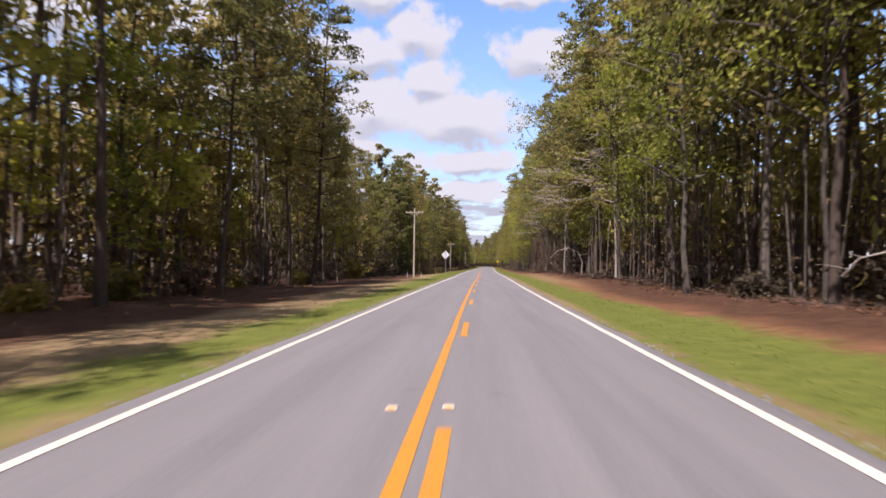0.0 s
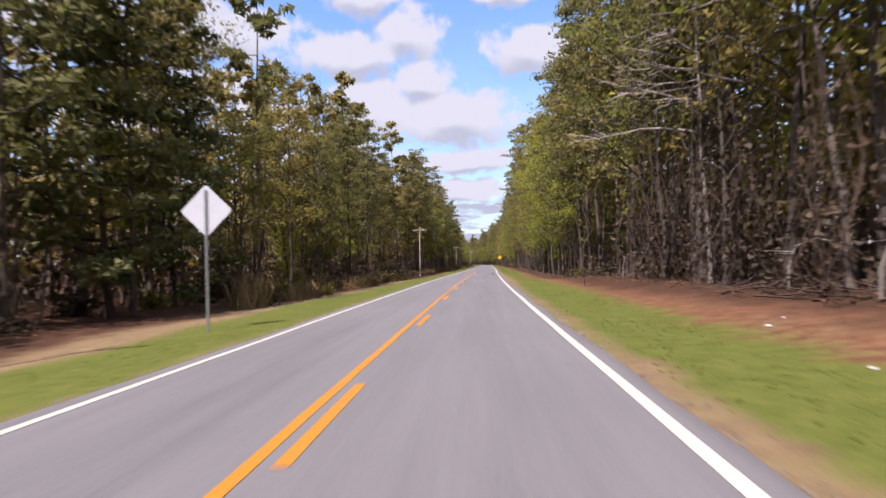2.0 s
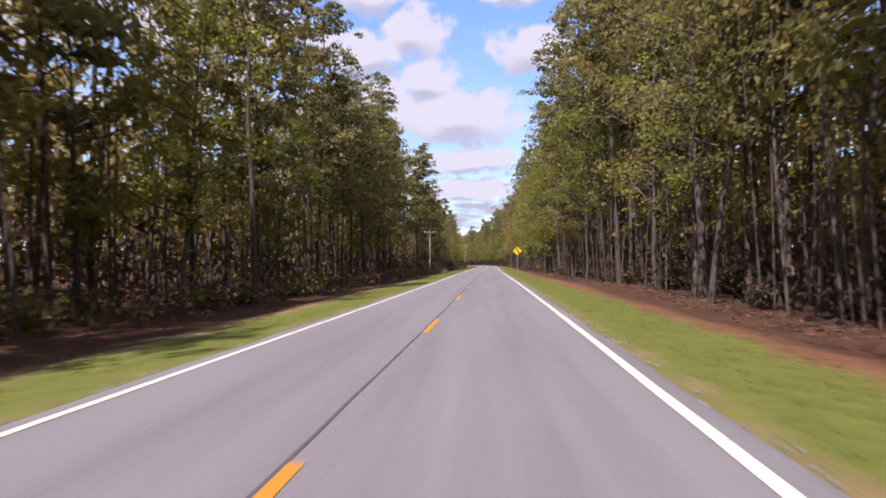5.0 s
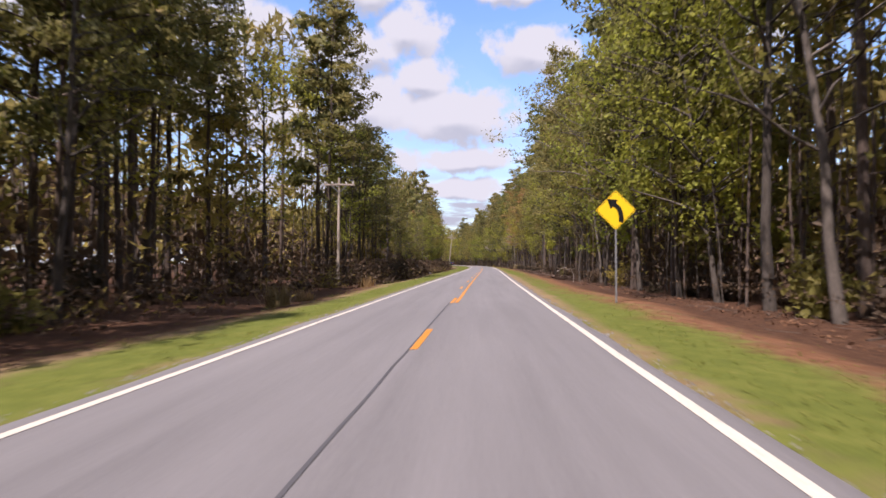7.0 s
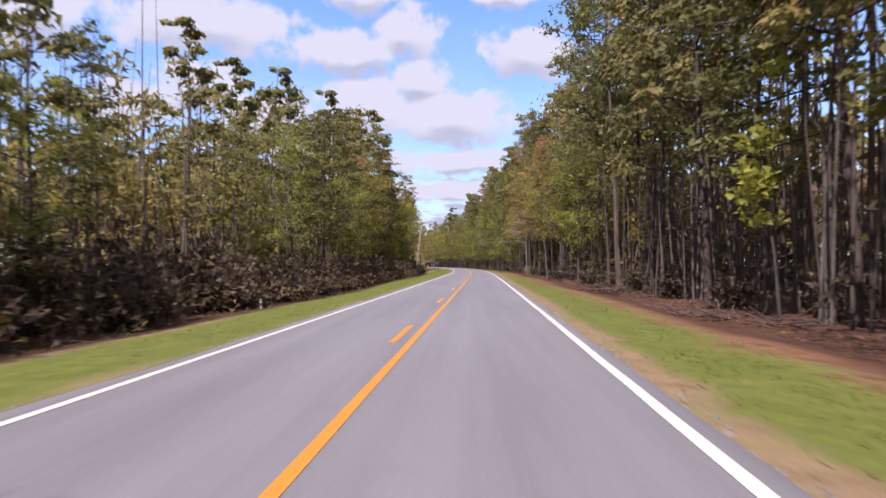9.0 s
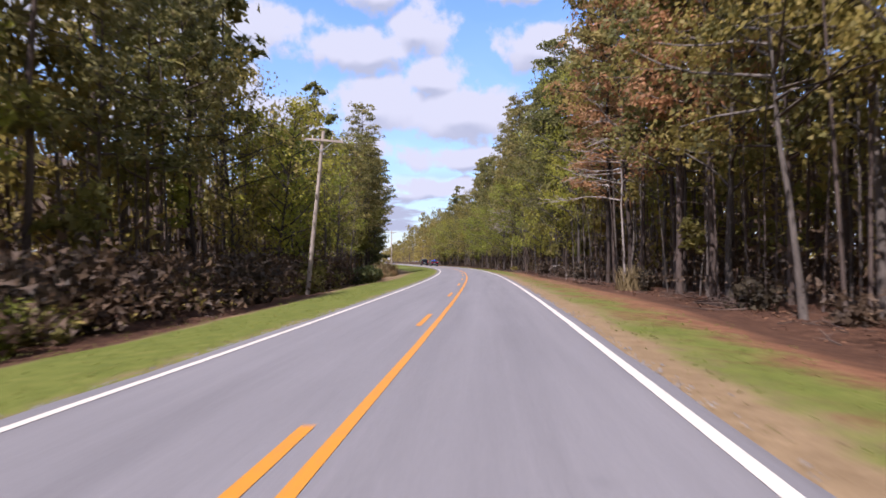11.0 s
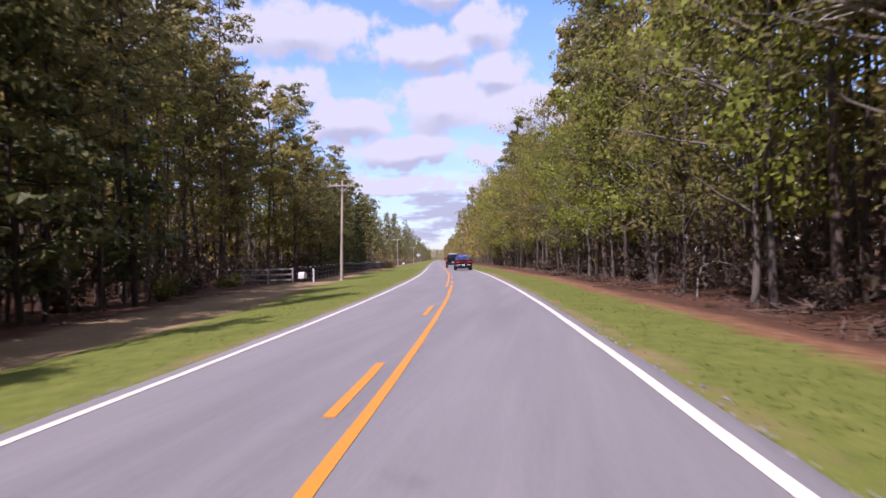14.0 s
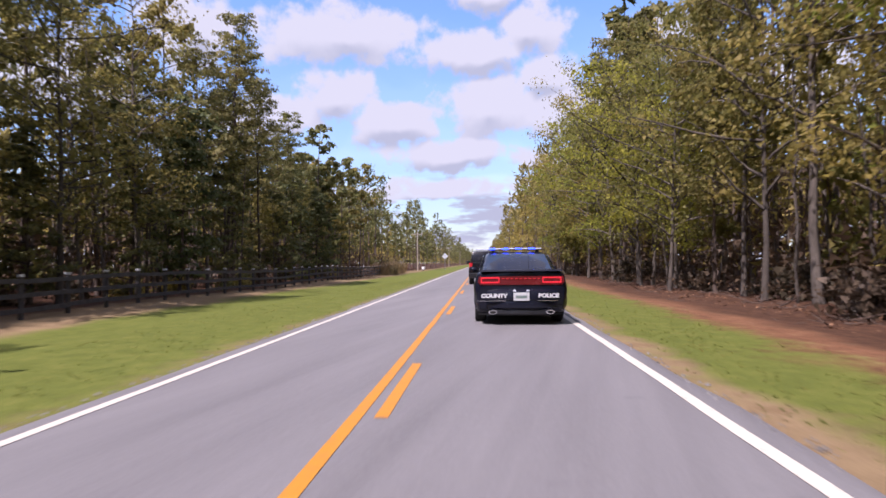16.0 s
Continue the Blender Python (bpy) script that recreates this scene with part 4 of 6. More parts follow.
# clumps that stand out on the left verge
for s, lat, kind, k in ((474, -9.6, "shade_dark_bush", 1.0), (477, -9.2, "shade_dark_bush", 0.9), (480, -9.6, "shade_dark_bush", 1.0), (483, -9.3, "shade_dark_bush", 0.9), (483, -10.4, "shrub", 1.0), (485, -9.9, "weeds", 1.7), (487, -10.2, "shrub", 0.9), (489, -9.7, "weeds", 1.8), (491, -10.4, "fresh", 0.8), (493, -9.6, "weeds", 1.7), (495, -10.6, "fresh", 0.7), (494, -9.0, "weeds", 1.7), (496, -9.6, "weeds", 1.6), (497, -8.8, "weeds", 1.4),
                        (499, -9.2, "weeds", 1.6), (500, -9.8, "weeds", 1.7), (502, -9.0, "weeds", 1.5), (503, -9.5, "weeds", 1.6), (505, -9.1, "weeds", 1.5), (506, -9.6, "weeds", 1.7), (508, -9.3, "weeds", 1.4),
                        (116, -8.6, "weeds", 1.6), (119, -9.0, "shrub", 0.8), (123, -8.9, "weeds", 1.5), (127, -9.3, "weeds", 1.6), (131, -9.2, "shrub", 0.7),
                        (142, -9.8, "weeds", 1.3), (145, -9.6, "weeds", 1.3), (148, -9.4, "weeds", 1.3), (152, -9.6, "shrub", 0.9), (156, -9.4, "shrub", 0.8),
                        (163, -9.6, "shrub", 0.9), (169, -8.8, "weeds", 1.3), (306, -8.0, "weeds", 1.0), (311, -8.3, "weeds", 0.9), (324, -7.6, "weeds", 1.0),
                        (333, -7.6, "shrub", 0.6), (432, -9.4, "fresh", 0.6), (434, -9.9, "shrub", 0.9), (457, -9.4, "shrub", 1.0), (455, -9.0, "shrub", 0.8), (404, -10.0, "weeds", 1.1), (464, -9.8, "shrub", 1.0),
                        (661, -13.4, "weeds", 2.0), (663, -12.6, "weeds", 2.2), (665, -13.2, "brush", 1.2), (667, -12.4, "weeds", 2.3), (669, -13.0, "weeds", 2.2), (671, -12.5, "brush", 1.1), (673, -13.2, "weeds", 2.1), (675, -12.6, "weeds", 1.9)):
    plant(kind, s, lat, k)


# ---- deep woods: too many stems to count ----
class Heap:
    """Joins many four-cornered pieces into one mesh."""

    def __init__(self):
        self.v, self.f, self.m, self.n = [], [], [], 0

    def add(self, v, f, slot):
        self.v.append(v)
        self.f.append(f + self.n)
        self.m.append(np.full(len(f), slot, dtype=np.int32))
        self.n += len(v)

    def cards(self, centre, size, slot, seed, slim=1.0, flat=0.7):
        g = np.random.default_rng(seed)
        k = len(centre)
        d = g.normal(size=(k, 3)) * (1, 1, flat)
        d /= np.linalg.norm(d, axis=1)[:, None]
        u = np.cross(d, g.normal(size=(k, 3)))
        u /= np.linalg.norm(u, axis=1)[:, None]
        u -= d * (u * d).sum(axis=1)[:, None]
        n = (size * (1.2 if slim == 1.0 else 1.9))[:, None]
        u *= slim
        base = centre - d * n * 0.3
        v = np.stack([base, base + (d * 0.64 + u * 0.77) * n * g.uniform(0.75, 1.2, (k, 1)), base + d * n * 0.45, base + (d * 0.64 - u * 0.77) * n * g.uniform(0.75, 1.2, (k, 1))], 1).reshape(-1, 3)
        self.add(v, np.arange(4 * k).reshape(k, 4), slot)

    def make(self, name, mats):
        v, f, m = np.concatenate(self.v), np.concatenate(self.f), np.concatenate(self.m)
        me = bpy.data.meshes.new(name)
        me.vertices.add(len(v))
        me.vertices.foreach_set("co", v.astype(np.float32).ravel())
        me.loops.add(f.size)
        me.loops.foreach_set("vertex_index", f.astype(np.int32).ravel())
        me.polygons.add(len(f))
        me.polygons.foreach_set("loop_start", np.arange(0, f.size, 4, dtype=np.int32))
        for mat in mats:
            me.materials.append(mat)
        me.polygons.foreach_set("material_index", m)
        me.update(calc_edges=True)
        me.validate()
        return new(name, me)


def scatter(count, g, side, s0, s1, near, far, low, high):
    """Random points in a belt of the woods."""
    s = g.uniform(s0, s1, count)
    depth = g.uniform(near, far, count)
    z = g.uniform(low, high, count)
    out = np.empty((count, 3))
    for i in range(count):
        if near < 40 and g.uniform() > open_woods(side, s[i]):
            depth[i] = 40 + 22 * g.uniform()
        lat = side * (edge_of_forest(side, s[i]) + depth[i])
        out[i] = spot(s[i], lat, z[i] * min(1, height_factor(side, s[i])) if z[i] > 6 else z[i])
    return out


def deep_woods():
    heap, g = Heap(), np.random.default_rng(5)
    kinds = []
    for args in ((201, 22, 0.35, 3.6, 205, 0.64, 0.15), (202, 20, 0.28, 3.4, 205, 0.64, 0.13), (203, 17, 0.14, 3.4, 215, 0.62, 0.11), (204, 24, 0.42, 3.8, 205, 0.66, 0.17), (205, 14, 0.1, 3.2, 215, 0.58, 0.1)):
        wood, leaf = plain_tree(*args)
        kinds.append([(np.array([tuple(p) for p in q.v]), np.array(q.f)) for q in (wood, leaf)])

    def stand(s, lat, k):
        which = rng.randrange(len(kinds))
        a, p = rng.uniform(0, 6.3), spot(s, lat, ground_height(s, lat))
        turn = np.array([[math.cos(a), math.sin(a), 0], [-math.sin(a), math.cos(a), 0], [0, 0, 1]]) * k
        (wv, wf), (lv, lf) = kinds[which]
        heap.add(wv @ turn + np.array(p), wf, 0)
        if s > 700:                          # far off, fewer and larger sprays
            quads = lv.reshape(-1, 4, 3)[::3]
            mid = quads.mean(axis=1, keepdims=True)
            lv = (mid + (quads - mid) * 1.65).reshape(-1, 3)
            lf = np.arange(len(lv)).reshape(-1, 4)
        heap.add(lv @ turn + np.array(p), lf, 6 if lat < 0 and s > 590 else (2 if which in (0, 1, 3) else 3))
    for side in (-1, 1):
        for depth, gap, last in ((7.0, 4.2, 700), (10.5, 4.6, 700), (15.0, 9.0, 700)):
            s = 2.0 + depth * 0.3
            while s < last:
                stand(s, side * (edge_of_forest(side, s) + depth + rng.uniform(-1.6, 1.6)), height_factor(side, s) * rng.uniform(0.8, 1.1))
                s += gap * rng.uniform(0.6, 1.4) / open_woods(side, s)
        s = 662
        while s < 1600:
            for depth in ((0, 4, 9) if s < 800 else (0, 5)):
                stand(s, side * (edge_of_forest(side, min(s, 1100)) + clearing(side, s) * (1 if s > 690 else 0.4) + depth + rng.uniform(-1, 1)), height_factor(side, s) * rng.uniform(0.85, 1.1))
            s += rng.uniform(3.2, 5.5) * (1 if s < 760 else 2.4)
        # slender stems between the trees
        for _ in range(1500):
            s = rng.uniform(4, 680)
            lat = side * (edge_of_forest(side, s) + clearing(side, s) + rng.uniform(0.3, 1) ** 1.3 * 15)
            p, h, q = spot(s, lat, ground_height(s, lat) - 0.2), rng.uniform(5, 15), rng.uniform(0.025, 0.085)
            top = p + Vector((rng.gauss(0, 0.05) * h, rng.gauss(0, 0.05) * h, h))
            stem = Mesh()
            stem.tube([p, p.lerp(top, 0.5) + Vector((rng.gauss(0, 0.12), rng.gauss(0, 0.12), 0)), top], [q, q * 0.8, q * 0.25], 4)
            heap.add(np.array([tuple(c) for c in stem.v]), np.array(stem.f), 1 if rng.random() < 0.55 else 0)
        for _ in range(620 if side > 0 else 450):
            s = rng.uniform(4, 500 if side > 0 else 640)
            lat = side * (edge_of_forest(side, s) + clearing(side, s) + rng.uniform(0.1, 4.5))
            p, h, q = spot(s, lat, ground_height(s, lat) - 0.2), rng.uniform(7, 14), rng.uniform(0.03, 0.075)
            top = p + Vector((rng.gauss(0, 0.035) * h, rng.gauss(0, 0.035) * h, h))
            stem = Mesh()
            stem.tube([p, p.lerp(top, 0.5) + Vector((rng.gauss(0, 0.1), rng.gauss(0, 0.1), 0)), top], [q, q * 0.8, q * 0.3], 4)
            heap.add(np.array([tuple(c) for c in stem.v]), np.array(stem.f), 1 if rng.random() < 0.4 else 0)
        # undergrowth, mid-height foliage and the far wall of leaves
        for count, near, far, low, high, small, large, slot in (
                (11000, 0.2, 3, 0.0, 1.8, 0.10, 0.26, 5), (11000, 1.0, 9, 0.0, 3.0, 0.24, 0.52, 5), (7000, 1.0, 9, 0.5, 6, 0.22, 0.5, 3),
                (13000, 4, 15, 3, 14, 0.35, 0.68, 3), (12000, 8, 18, 0, 7, 0.45, 0.85, 5), (10000, 14, 28, 0, 9, 1.3, 2.1, 5), (7000, 17, 30, 6, 16, 1.2, 2.0, 2)):
            centre = scatter(count, g, side, 0, 720, near, far, low, high)
            heap.cards(centre, g.uniform(small, large, count), slot, int(g.integers(1e6)), slim=0.4 if slot == 5 and large < 0.6 else 1.0)
        if side > 0:                         # dark twigs and dead leaves at the trees' feet
            centre = scatter(11000, g, side, 10, 620, -1.1, 1.4, 0.1, 0.4)
            heap.cards(centre, g.uniform(0.05, 0.14, len(centre)), 5, 63, slim=0.35)
        if side < 0:                         # low brush in front of the trees
            centre = scatter(15000, g, side, 135, 470, -3.6, 0.8, -0.35, 0.55)
            heap.cards(centre, g.uniform(0.10, 0.26, len(centre)), 5, 61, slim=0.3)
            centre = scatter(13000, g, side, 325, 475, -3.0, 1.2, -0.3, 1.6)
            heap.cards(centre, g.uniform(0.12, 0.34, len(centre)), 5, 64, slim=0.25)
            centre = scatter(3000, g, side, 135, 470, -3.6, 0.8, -0.3, 0.5)
            heap.cards(centre, g.uniform(0.08, 0.2, len(centre)), 3, 62)
    # treetops of the woods farther off on both sides and behind
    for side in (-1, 1):
        for count, s0, s1, near, far, low, high, small, large, slot in ((6500, -80, 720, 26, 95, 8, 16, 1.6, 2.8, 2), (3000, -80, 720, 26, 95, 2, 12, 1.6, 2.8, 3),
                                                                        (2500, -90, 6, 0, 26, 2, 19, 0.9, 1.8, 2), (2500, 700, 1600, 8, 60, 2, 15, 2.0, 3.4, 3)):
            centre = scatter(count, g, side, s0, s1, near, far, low, high)
            heap.cards(centre, g.uniform(small, large, count), slot, int(g.integers(1e6)))
    # woods that close the far end of the straight
    count = 5000
    centre = np.array([tuple(spot(rng.uniform(1500, 1650), rng.uniform(-60, 60), rng.uniform(0, 17))) for _ in range(count)])
    heap.cards(centre, g.uniform(1.2, 2.2, count), 3, 77)
    return tagged(heap.make("woodland", [PINE_BARK, GREY_BARK, NEEDLES, DULL, SPRING, THICKET, CEDAR]), "dense mixed pine woods with dark undergrowth beside the road", "woods", kind="stuff")


deep_woods()

# ---- poles, signs ----
def box(bm, x0, x1, y0, y1, z0, z1, bevel=0.0):
    vs = [bm.verts.new((x, y, z)) for z in (z0, z1) for y in (y0, y1) for x in (x0, x1)]
    fs = [bm.faces.new([vs[i] for i in f]) for f in ((0, 2, 3, 1), (4, 5, 7, 6), (0, 1, 5, 4), (2, 6, 7, 3), (0, 4, 6, 2), (1, 3, 7, 5))]
    if bevel:
        edges = list({e for f in fs for e in f.edges})
        bmesh.ops.bevel(bm, geom=edges, offset=bevel, segments=1, affect="EDGES")


def rod(bm, p, q, r0, r1, sides=10):
    p, q = Vector(p), Vector(q)
    d = (q - p).normalized()
    u = d.orthogonal().normalized()
    w = d.cross(u)
    rings = []
    for c, r in ((p, r0), (q, r1)):
        rings.append([bm.verts.new(c + (u * math.cos(2 * math.pi * k / sides) + w * math.sin(2 * math.pi * k / sides)) * r) for k in range(sides)])
    for k in range(sides):
        bm.faces.new((rings[0][k], rings[0][(k + 1) % sides], rings[1][(k + 1) % sides], rings[1][k]))
    bm.faces.new(rings[0][::-1])
    bm.faces.new(rings[1])


def turned(ob, s, lat, z=None, yaw=0.0):
    """Sets a thing at a place on the verge, facing along the road."""
    p = on_ground(s, lat) if z is None else spot(s, lat, z)
    ob.matrix_world = Matrix.Translation(p) @ Matrix.Rotation(heading(min(s, 1100)) + radians(yaw), 4, "Z")
    return ob


def utility_pole(s, lat, top, arms=1, lean=0.0, away=0.0):
    pole = new("utility_pole")
    bm = bmesh.new()
    rod(bm, (0, 0, -0.4), (0, 0, top), 0.135, 0.09, 14)
    part("post", bm, POLE_WOOD, pole)
    for k in range(arms):
        y = -0.14 if k == 0 else 0.14
        z = top - 0.55
        bm = bmesh.new()
        box(bm, -1.2, 1.2, y - 0.05, y + 0.05, z - 0.06, z + 0.06, 0.012)
        arm = part("crossarm", bm, POLE_WOOD, pole)
        for sx in (-1, 1):
            bm = bmesh.new()
            rod(bm, (sx * 0.62, y, z - 0.05), (0, y, z - 0.62), 0.022, 0.022, 6)
            part("brace", bm, STEEL, pole, "flat steel brace")
        for x in (-1.1, -0.55, 0.55, 1.1):
            bm = bmesh.new()
            rod(bm, (x, y, z + 0.05), (x, y, z + 0.13), 0.012, 0.012, 6)
            rod(bm, (x, y, z + 0.12), (x, y, z + 0.24), 0.05, 0.035, 8)
            part("insulator", bm, PORCELAIN, arm, "pale porcelain insulator")
    turned(pole, s, lat)
    pole.matrix_world = pole.matrix_world @ Matrix.Rotation(radians(lean), 4, "Y") @ Matrix.Rotation(radians(-away), 4, "X")
    return tagged(pole, "weathered wooden utility pole with a crossarm beside the road", "utility pole", "utility poles")


POLES = [(-20, -8.6, 8.3, 1, 0), (96.8, -8.98, 9.2, 1, 0), (195.6, -10.04, 8.23, 1, 0.8), (328.4, -10.68, 8.56, 2, 0.6), (454.5, -8.8, 9.2, 1, 6.0), (572.6, -9.88, 9.2, 1, 1.2), (704.5, -12.6, 8.2, 1, 0), (829.5, -12.5, 8.2, 1, 0), (954.5, -12.5, 8.2, 1, 0)]
for s, lat, top, arms, lean in POLES:
    utility_pole(s, lat, top, arms, lean, 5.0 if 550 < s < 600 else 0.0)


def diamond(bm, half, thick, y, rounding=0.05):
    """A square plate on its point, in the x-z plane, corners rounded."""
    ring = []
    for k in range(4):
        a = math.pi / 2 * k
        c = Vector((math.cos(a), math.sin(a))) * (half - rounding * 1.41)
        for j in range(-2, 3):
            b = a + j * math.pi / 8
            ring.append(c + Vector((math.cos(b), math.sin(b))) * rounding)
    front = [bm.verts.new((p.x, y - thick, p.y)) for p in ring]
    rear = [bm.verts.new((p.x, y, p.y)) for p in ring]
    n = len(ring)
    bm.faces.new(front)
    bm.faces.new(rear[::-1])
    for k in range(n):
        bm.faces.new((front[k], rear[k], rear[(k + 1) % n], front[(k + 1) % n]))


def road_sign(s, lat, middle, half, faces_us, lean=0.0):
    sign = new("road_sign")
    bm = bmesh.new()
    y = 0.0 if faces_us else 0.0
    box(bm, -0.03, 0.03, -0.02, 0.02, -0.4, middle + half * 0.8, 0.006)
    part("post", bm, STEEL, sign)
    bm = bmesh.new()
    off = -0.024 if faces_us else 0.03
    diamond(bm, half, 0.004, off, 0.06)
    plate = part("plate", bm, SIGN_YELLOW if faces_us else ALUMINIUM, sign, "yellow diamond plate" if faces_us else "bare metal back of a diamond plate")
    plate.location.z = middle
    if faces_us:
        bm = bmesh.new()
        diamond(bm, half - 0.035, 0.001, off - 0.006, 0.05)
        edge = part("border", bm, SIGN_BLACK, plate, "thin black border")
        bm = bmesh.new()
        diamond(bm, half - 0.055, 0.001, off - 0.009, 0.045)
        part("panel", bm, SIGN_YELLOW, plate)
        # arrow that rises and bends to the left
        bm = bmesh.new()
        k = half / 0.5
        path = [Vector((0.13, -0.30)), Vector((0.13, -0.16)), Vector((0.115, -0.06)), Vector((0.075, 0.03)), Vector((0.01, 0.10)), Vector((-0.06, 0.155))]
        wide = 0.06
        left, right = [], []
        for i, p in enumerate(path):
            d = (path[min(i + 1, 5)] - path[max(i - 1, 0)]).normalized()
            nrm = Vector((-d.y, d.x))
            left.append(bm.verts.new(((p + nrm * wide).x * k, off - 0.012, (p + nrm * wide).y * k)))
            right.append(bm.verts.new(((p - nrm * wide).x * k, off - 0.012, (p - nrm * wide).y * k)))
        for i in range(5):
            bm.faces.new((left[i], right[i], right[i + 1], left[i + 1]))
        d = Vector((-0.78, 0.62)).normalized()
        nrm = Vector((-d.y, d.x))
        tip, b = path[-1] + d * 0.2, path[-1] - d * 0.03
        bm.faces.new([bm.verts.new((q.x * k, off - 0.012, q.y * k)) for q in (tip, b + nrm * 0.15, b - nrm * 0.15)])
        bmesh.ops.solidify(bm, geom=bm.faces[:], thickness=0.001)
        part("arrow", bm, SIGN_BLACK, plate, "black arrow bending left")
    turned(sign, s, lat)
    words = "yellow diamond road sign with black left-curve arrow on post" if faces_us else "diamond road sign seen from its bare metal back, on a post"
    return tagged(sign, words, "road sign")


road_sign(300.6, 5.14, 3.03, 0.66, True)
road_sign(103.8, -5.11, 2.83, 0.62, False)
road_sign(694.6, -6.2, 2.75, 0.62, False)

# ---- vehicles ----
def gloss(name, color, rough=0.18, metal=0.0, coat=1.0):
    m, n, l, b = material(name, rough, metal, 0.25)
    dirt = noise_of(n, l, 3.0, 5, 0.7)
    l.new(ramp(n, l, dirt, [(0.3, color), (0.8, tuple(min(c * 1.25 + 0.006, 1) for c in color))]), b.inputs["Base Color"])
    l.new(ramp(n, l, dirt, [(0.3, (rough,) * 3), (0.9, (rough + 0.15,) * 3)]), b.inputs["Roughness"])
    b.inputs["Coat Weight"].default_value = coat
    b.inputs["Coat Roughness"].default_value = 0.05
    return m


CAR_BLACK = gloss("black_car_paint", (0.006, 0.006, 0.008), 0.2, 0, 0.12)
CAR_NAVY = gloss("dark_navy_car_paint", (0.005, 0.006, 0.013), 0.2, 0, 0.12)
BUMPER = gloss("dark_bumper_plastic", (0.012, 0.012, 0.014), 0.4, 0, 0.2)
DARK_GLASS = gloss("tinted_window_glass", (0.012, 0.016, 0.02), 0.06, 0.0, 1.0)
RUBBER = mottled("tyre_rubber", (0.012, 0.012, 0.012), (0.028, 0.027, 0.026), 12, 0.85, relief=0.3)
RIM = mottled("steel_rim", (0.10, 0.10, 0.105), (0.22, 0.22, 0.23), 8, 0.4, 0.8, 0.5, 0.0)
CHROME = mottled("chrome", (0.70, 0.70, 0.71), (0.82, 0.82, 0.83), 8, 0.12, 1.0, 0.5, 0.0)
LAMP_RED = gloss("red_lamp_glass", (0.10, 0.006, 0.008), 0.2, 0, 0.4)
LAMP_LIT = glow("lit_red_lamp", (0.6, 0.02, 0.03), 0.16)
LAMP_DIM = glow("dim_red_lamp", (0.4, 0.015, 0.02), 0.12)
LAMP_BLUE = glow("lit_blue_lamp", (0.03, 0.07, 1.0), 3.5)
LAMP_CLEAR = mottled("clear_lamp_cover", (0.42, 0.45, 0.52), (0.6, 0.63, 0.7), 6, 0.2, 0.0, 0.5, 0.0)
LETTER_WHITE = mottled("white_letter_film", (0.5, 0.5, 0.5), (0.58, 0.58, 0.58), 20, 0.45, 0, 0.4, 0.0)
PLATE_WHITE = mottled("plate_white", (0.42, 0.43, 0.43), (0.54, 0.55, 0.54), 14, 0.4, 0, 0.4, 0.0)
PLATE_GREEN = mottled("plate_dark_print", (0.10, 0.15, 0.13), (0.16, 0.2, 0.18), 14, 0.4, 0, 0.4, 0.0)


def loft(rings, close=True):
    """A skin over cross-sections that all have the same number of points."""
    bm = bmesh.new()
    rows = [[bm.verts.new(p) for p in ring] for ring in rings]
    k = len(rows[0])
    for a, b in zip(rows, rows[1:]):
        for i in range(k):
            j = (i + 1) % k
            bm.faces.new((a[i], a[j], b[j], b[i]))
    if close:
        bm.faces.new(rows[0][::-1])
        bm.faces.new(rows[-1])
    bmesh.ops.recalc_face_normals(bm, faces=bm.faces[:])
    for f in bm.faces:
        f.smooth = True
    return bm


def hull_ring(y, low, wide_low, wide, mid, belt, wide_belt, top, wide_top):
    """Cross-section of a car's lower body: symmetrical, from the sill round over the deck."""
    half = [(0, low), (wide_low * 0.9, low), (wide_low, low + 0.04), (wide * 0.985, mid - 0.14), (wide, mid), (wide * 0.992, mid + 0.12), (wide_belt, belt), (wide_belt - 0.035, belt + 0.035), (wide_top, top - 0.008), (wide_top * 0.5, top), (0, top + 0.002)]
    right = [Vector((x, y, z)) for x, z in half]
    left = [Vector((-x, y, z)) for x, z in half[1:-1]]
    return right + left[::-1]


def sharp(bm, angle=35):
    for e in bm.edges:
        if len(e.link_faces) == 2 and e.calc_face_angle(0) > radians(angle):
            e.smooth = False
    return bm


def wheel(car, x, y, radius=0.345, width=0.235):
    w = new("wheel")
    w.parent = car
    w.location = (x, y, radius)
    out = 1 if x > 0 else -1
    bm = bmesh.new()
    prof = [(radius * 0.62, -width / 2), (radius * 0.93, -width / 2), (radius, -width * 0.36), (radius, width * 0.36), (radius * 0.93, width / 2), (radius * 0.62, width / 2)]
    n = 28
    rows = [[bm.verts.new((q, r * math.cos(2 * math.pi * i / n), r * math.sin(2 * math.pi * i / n))) for r, q in prof] for i in range(n)]
    for i in range(n):
        a, b = rows[i], rows[(i + 1) % n]
        for j in range(len(prof)):
            k = (j + 1) % len(prof)
            bm.faces.new((a[j], a[k], b[k], b[j]))
    bmesh.ops.recalc_face_normals(bm, faces=bm.faces[:])
    part("tyre", bm, RUBBER, w)
    bm = bmesh.new()
    rod(bm, (-width * 0.3, 0, 0), (width * 0.30, 0, 0), radius * 0.63, radius * 0.63, 24)
    for i in range(5):
        a = 2 * math.pi * i / 5
        rod(bm, (out * width * 0.32, 0, 0), (out * width * 0.36, math.cos(a) * radius * 0.55, math.sin(a) * radius * 0.55), 0.035, 0.025, 6)
    part("rim", bm, RIM, w, "dark steel rim")
    return w


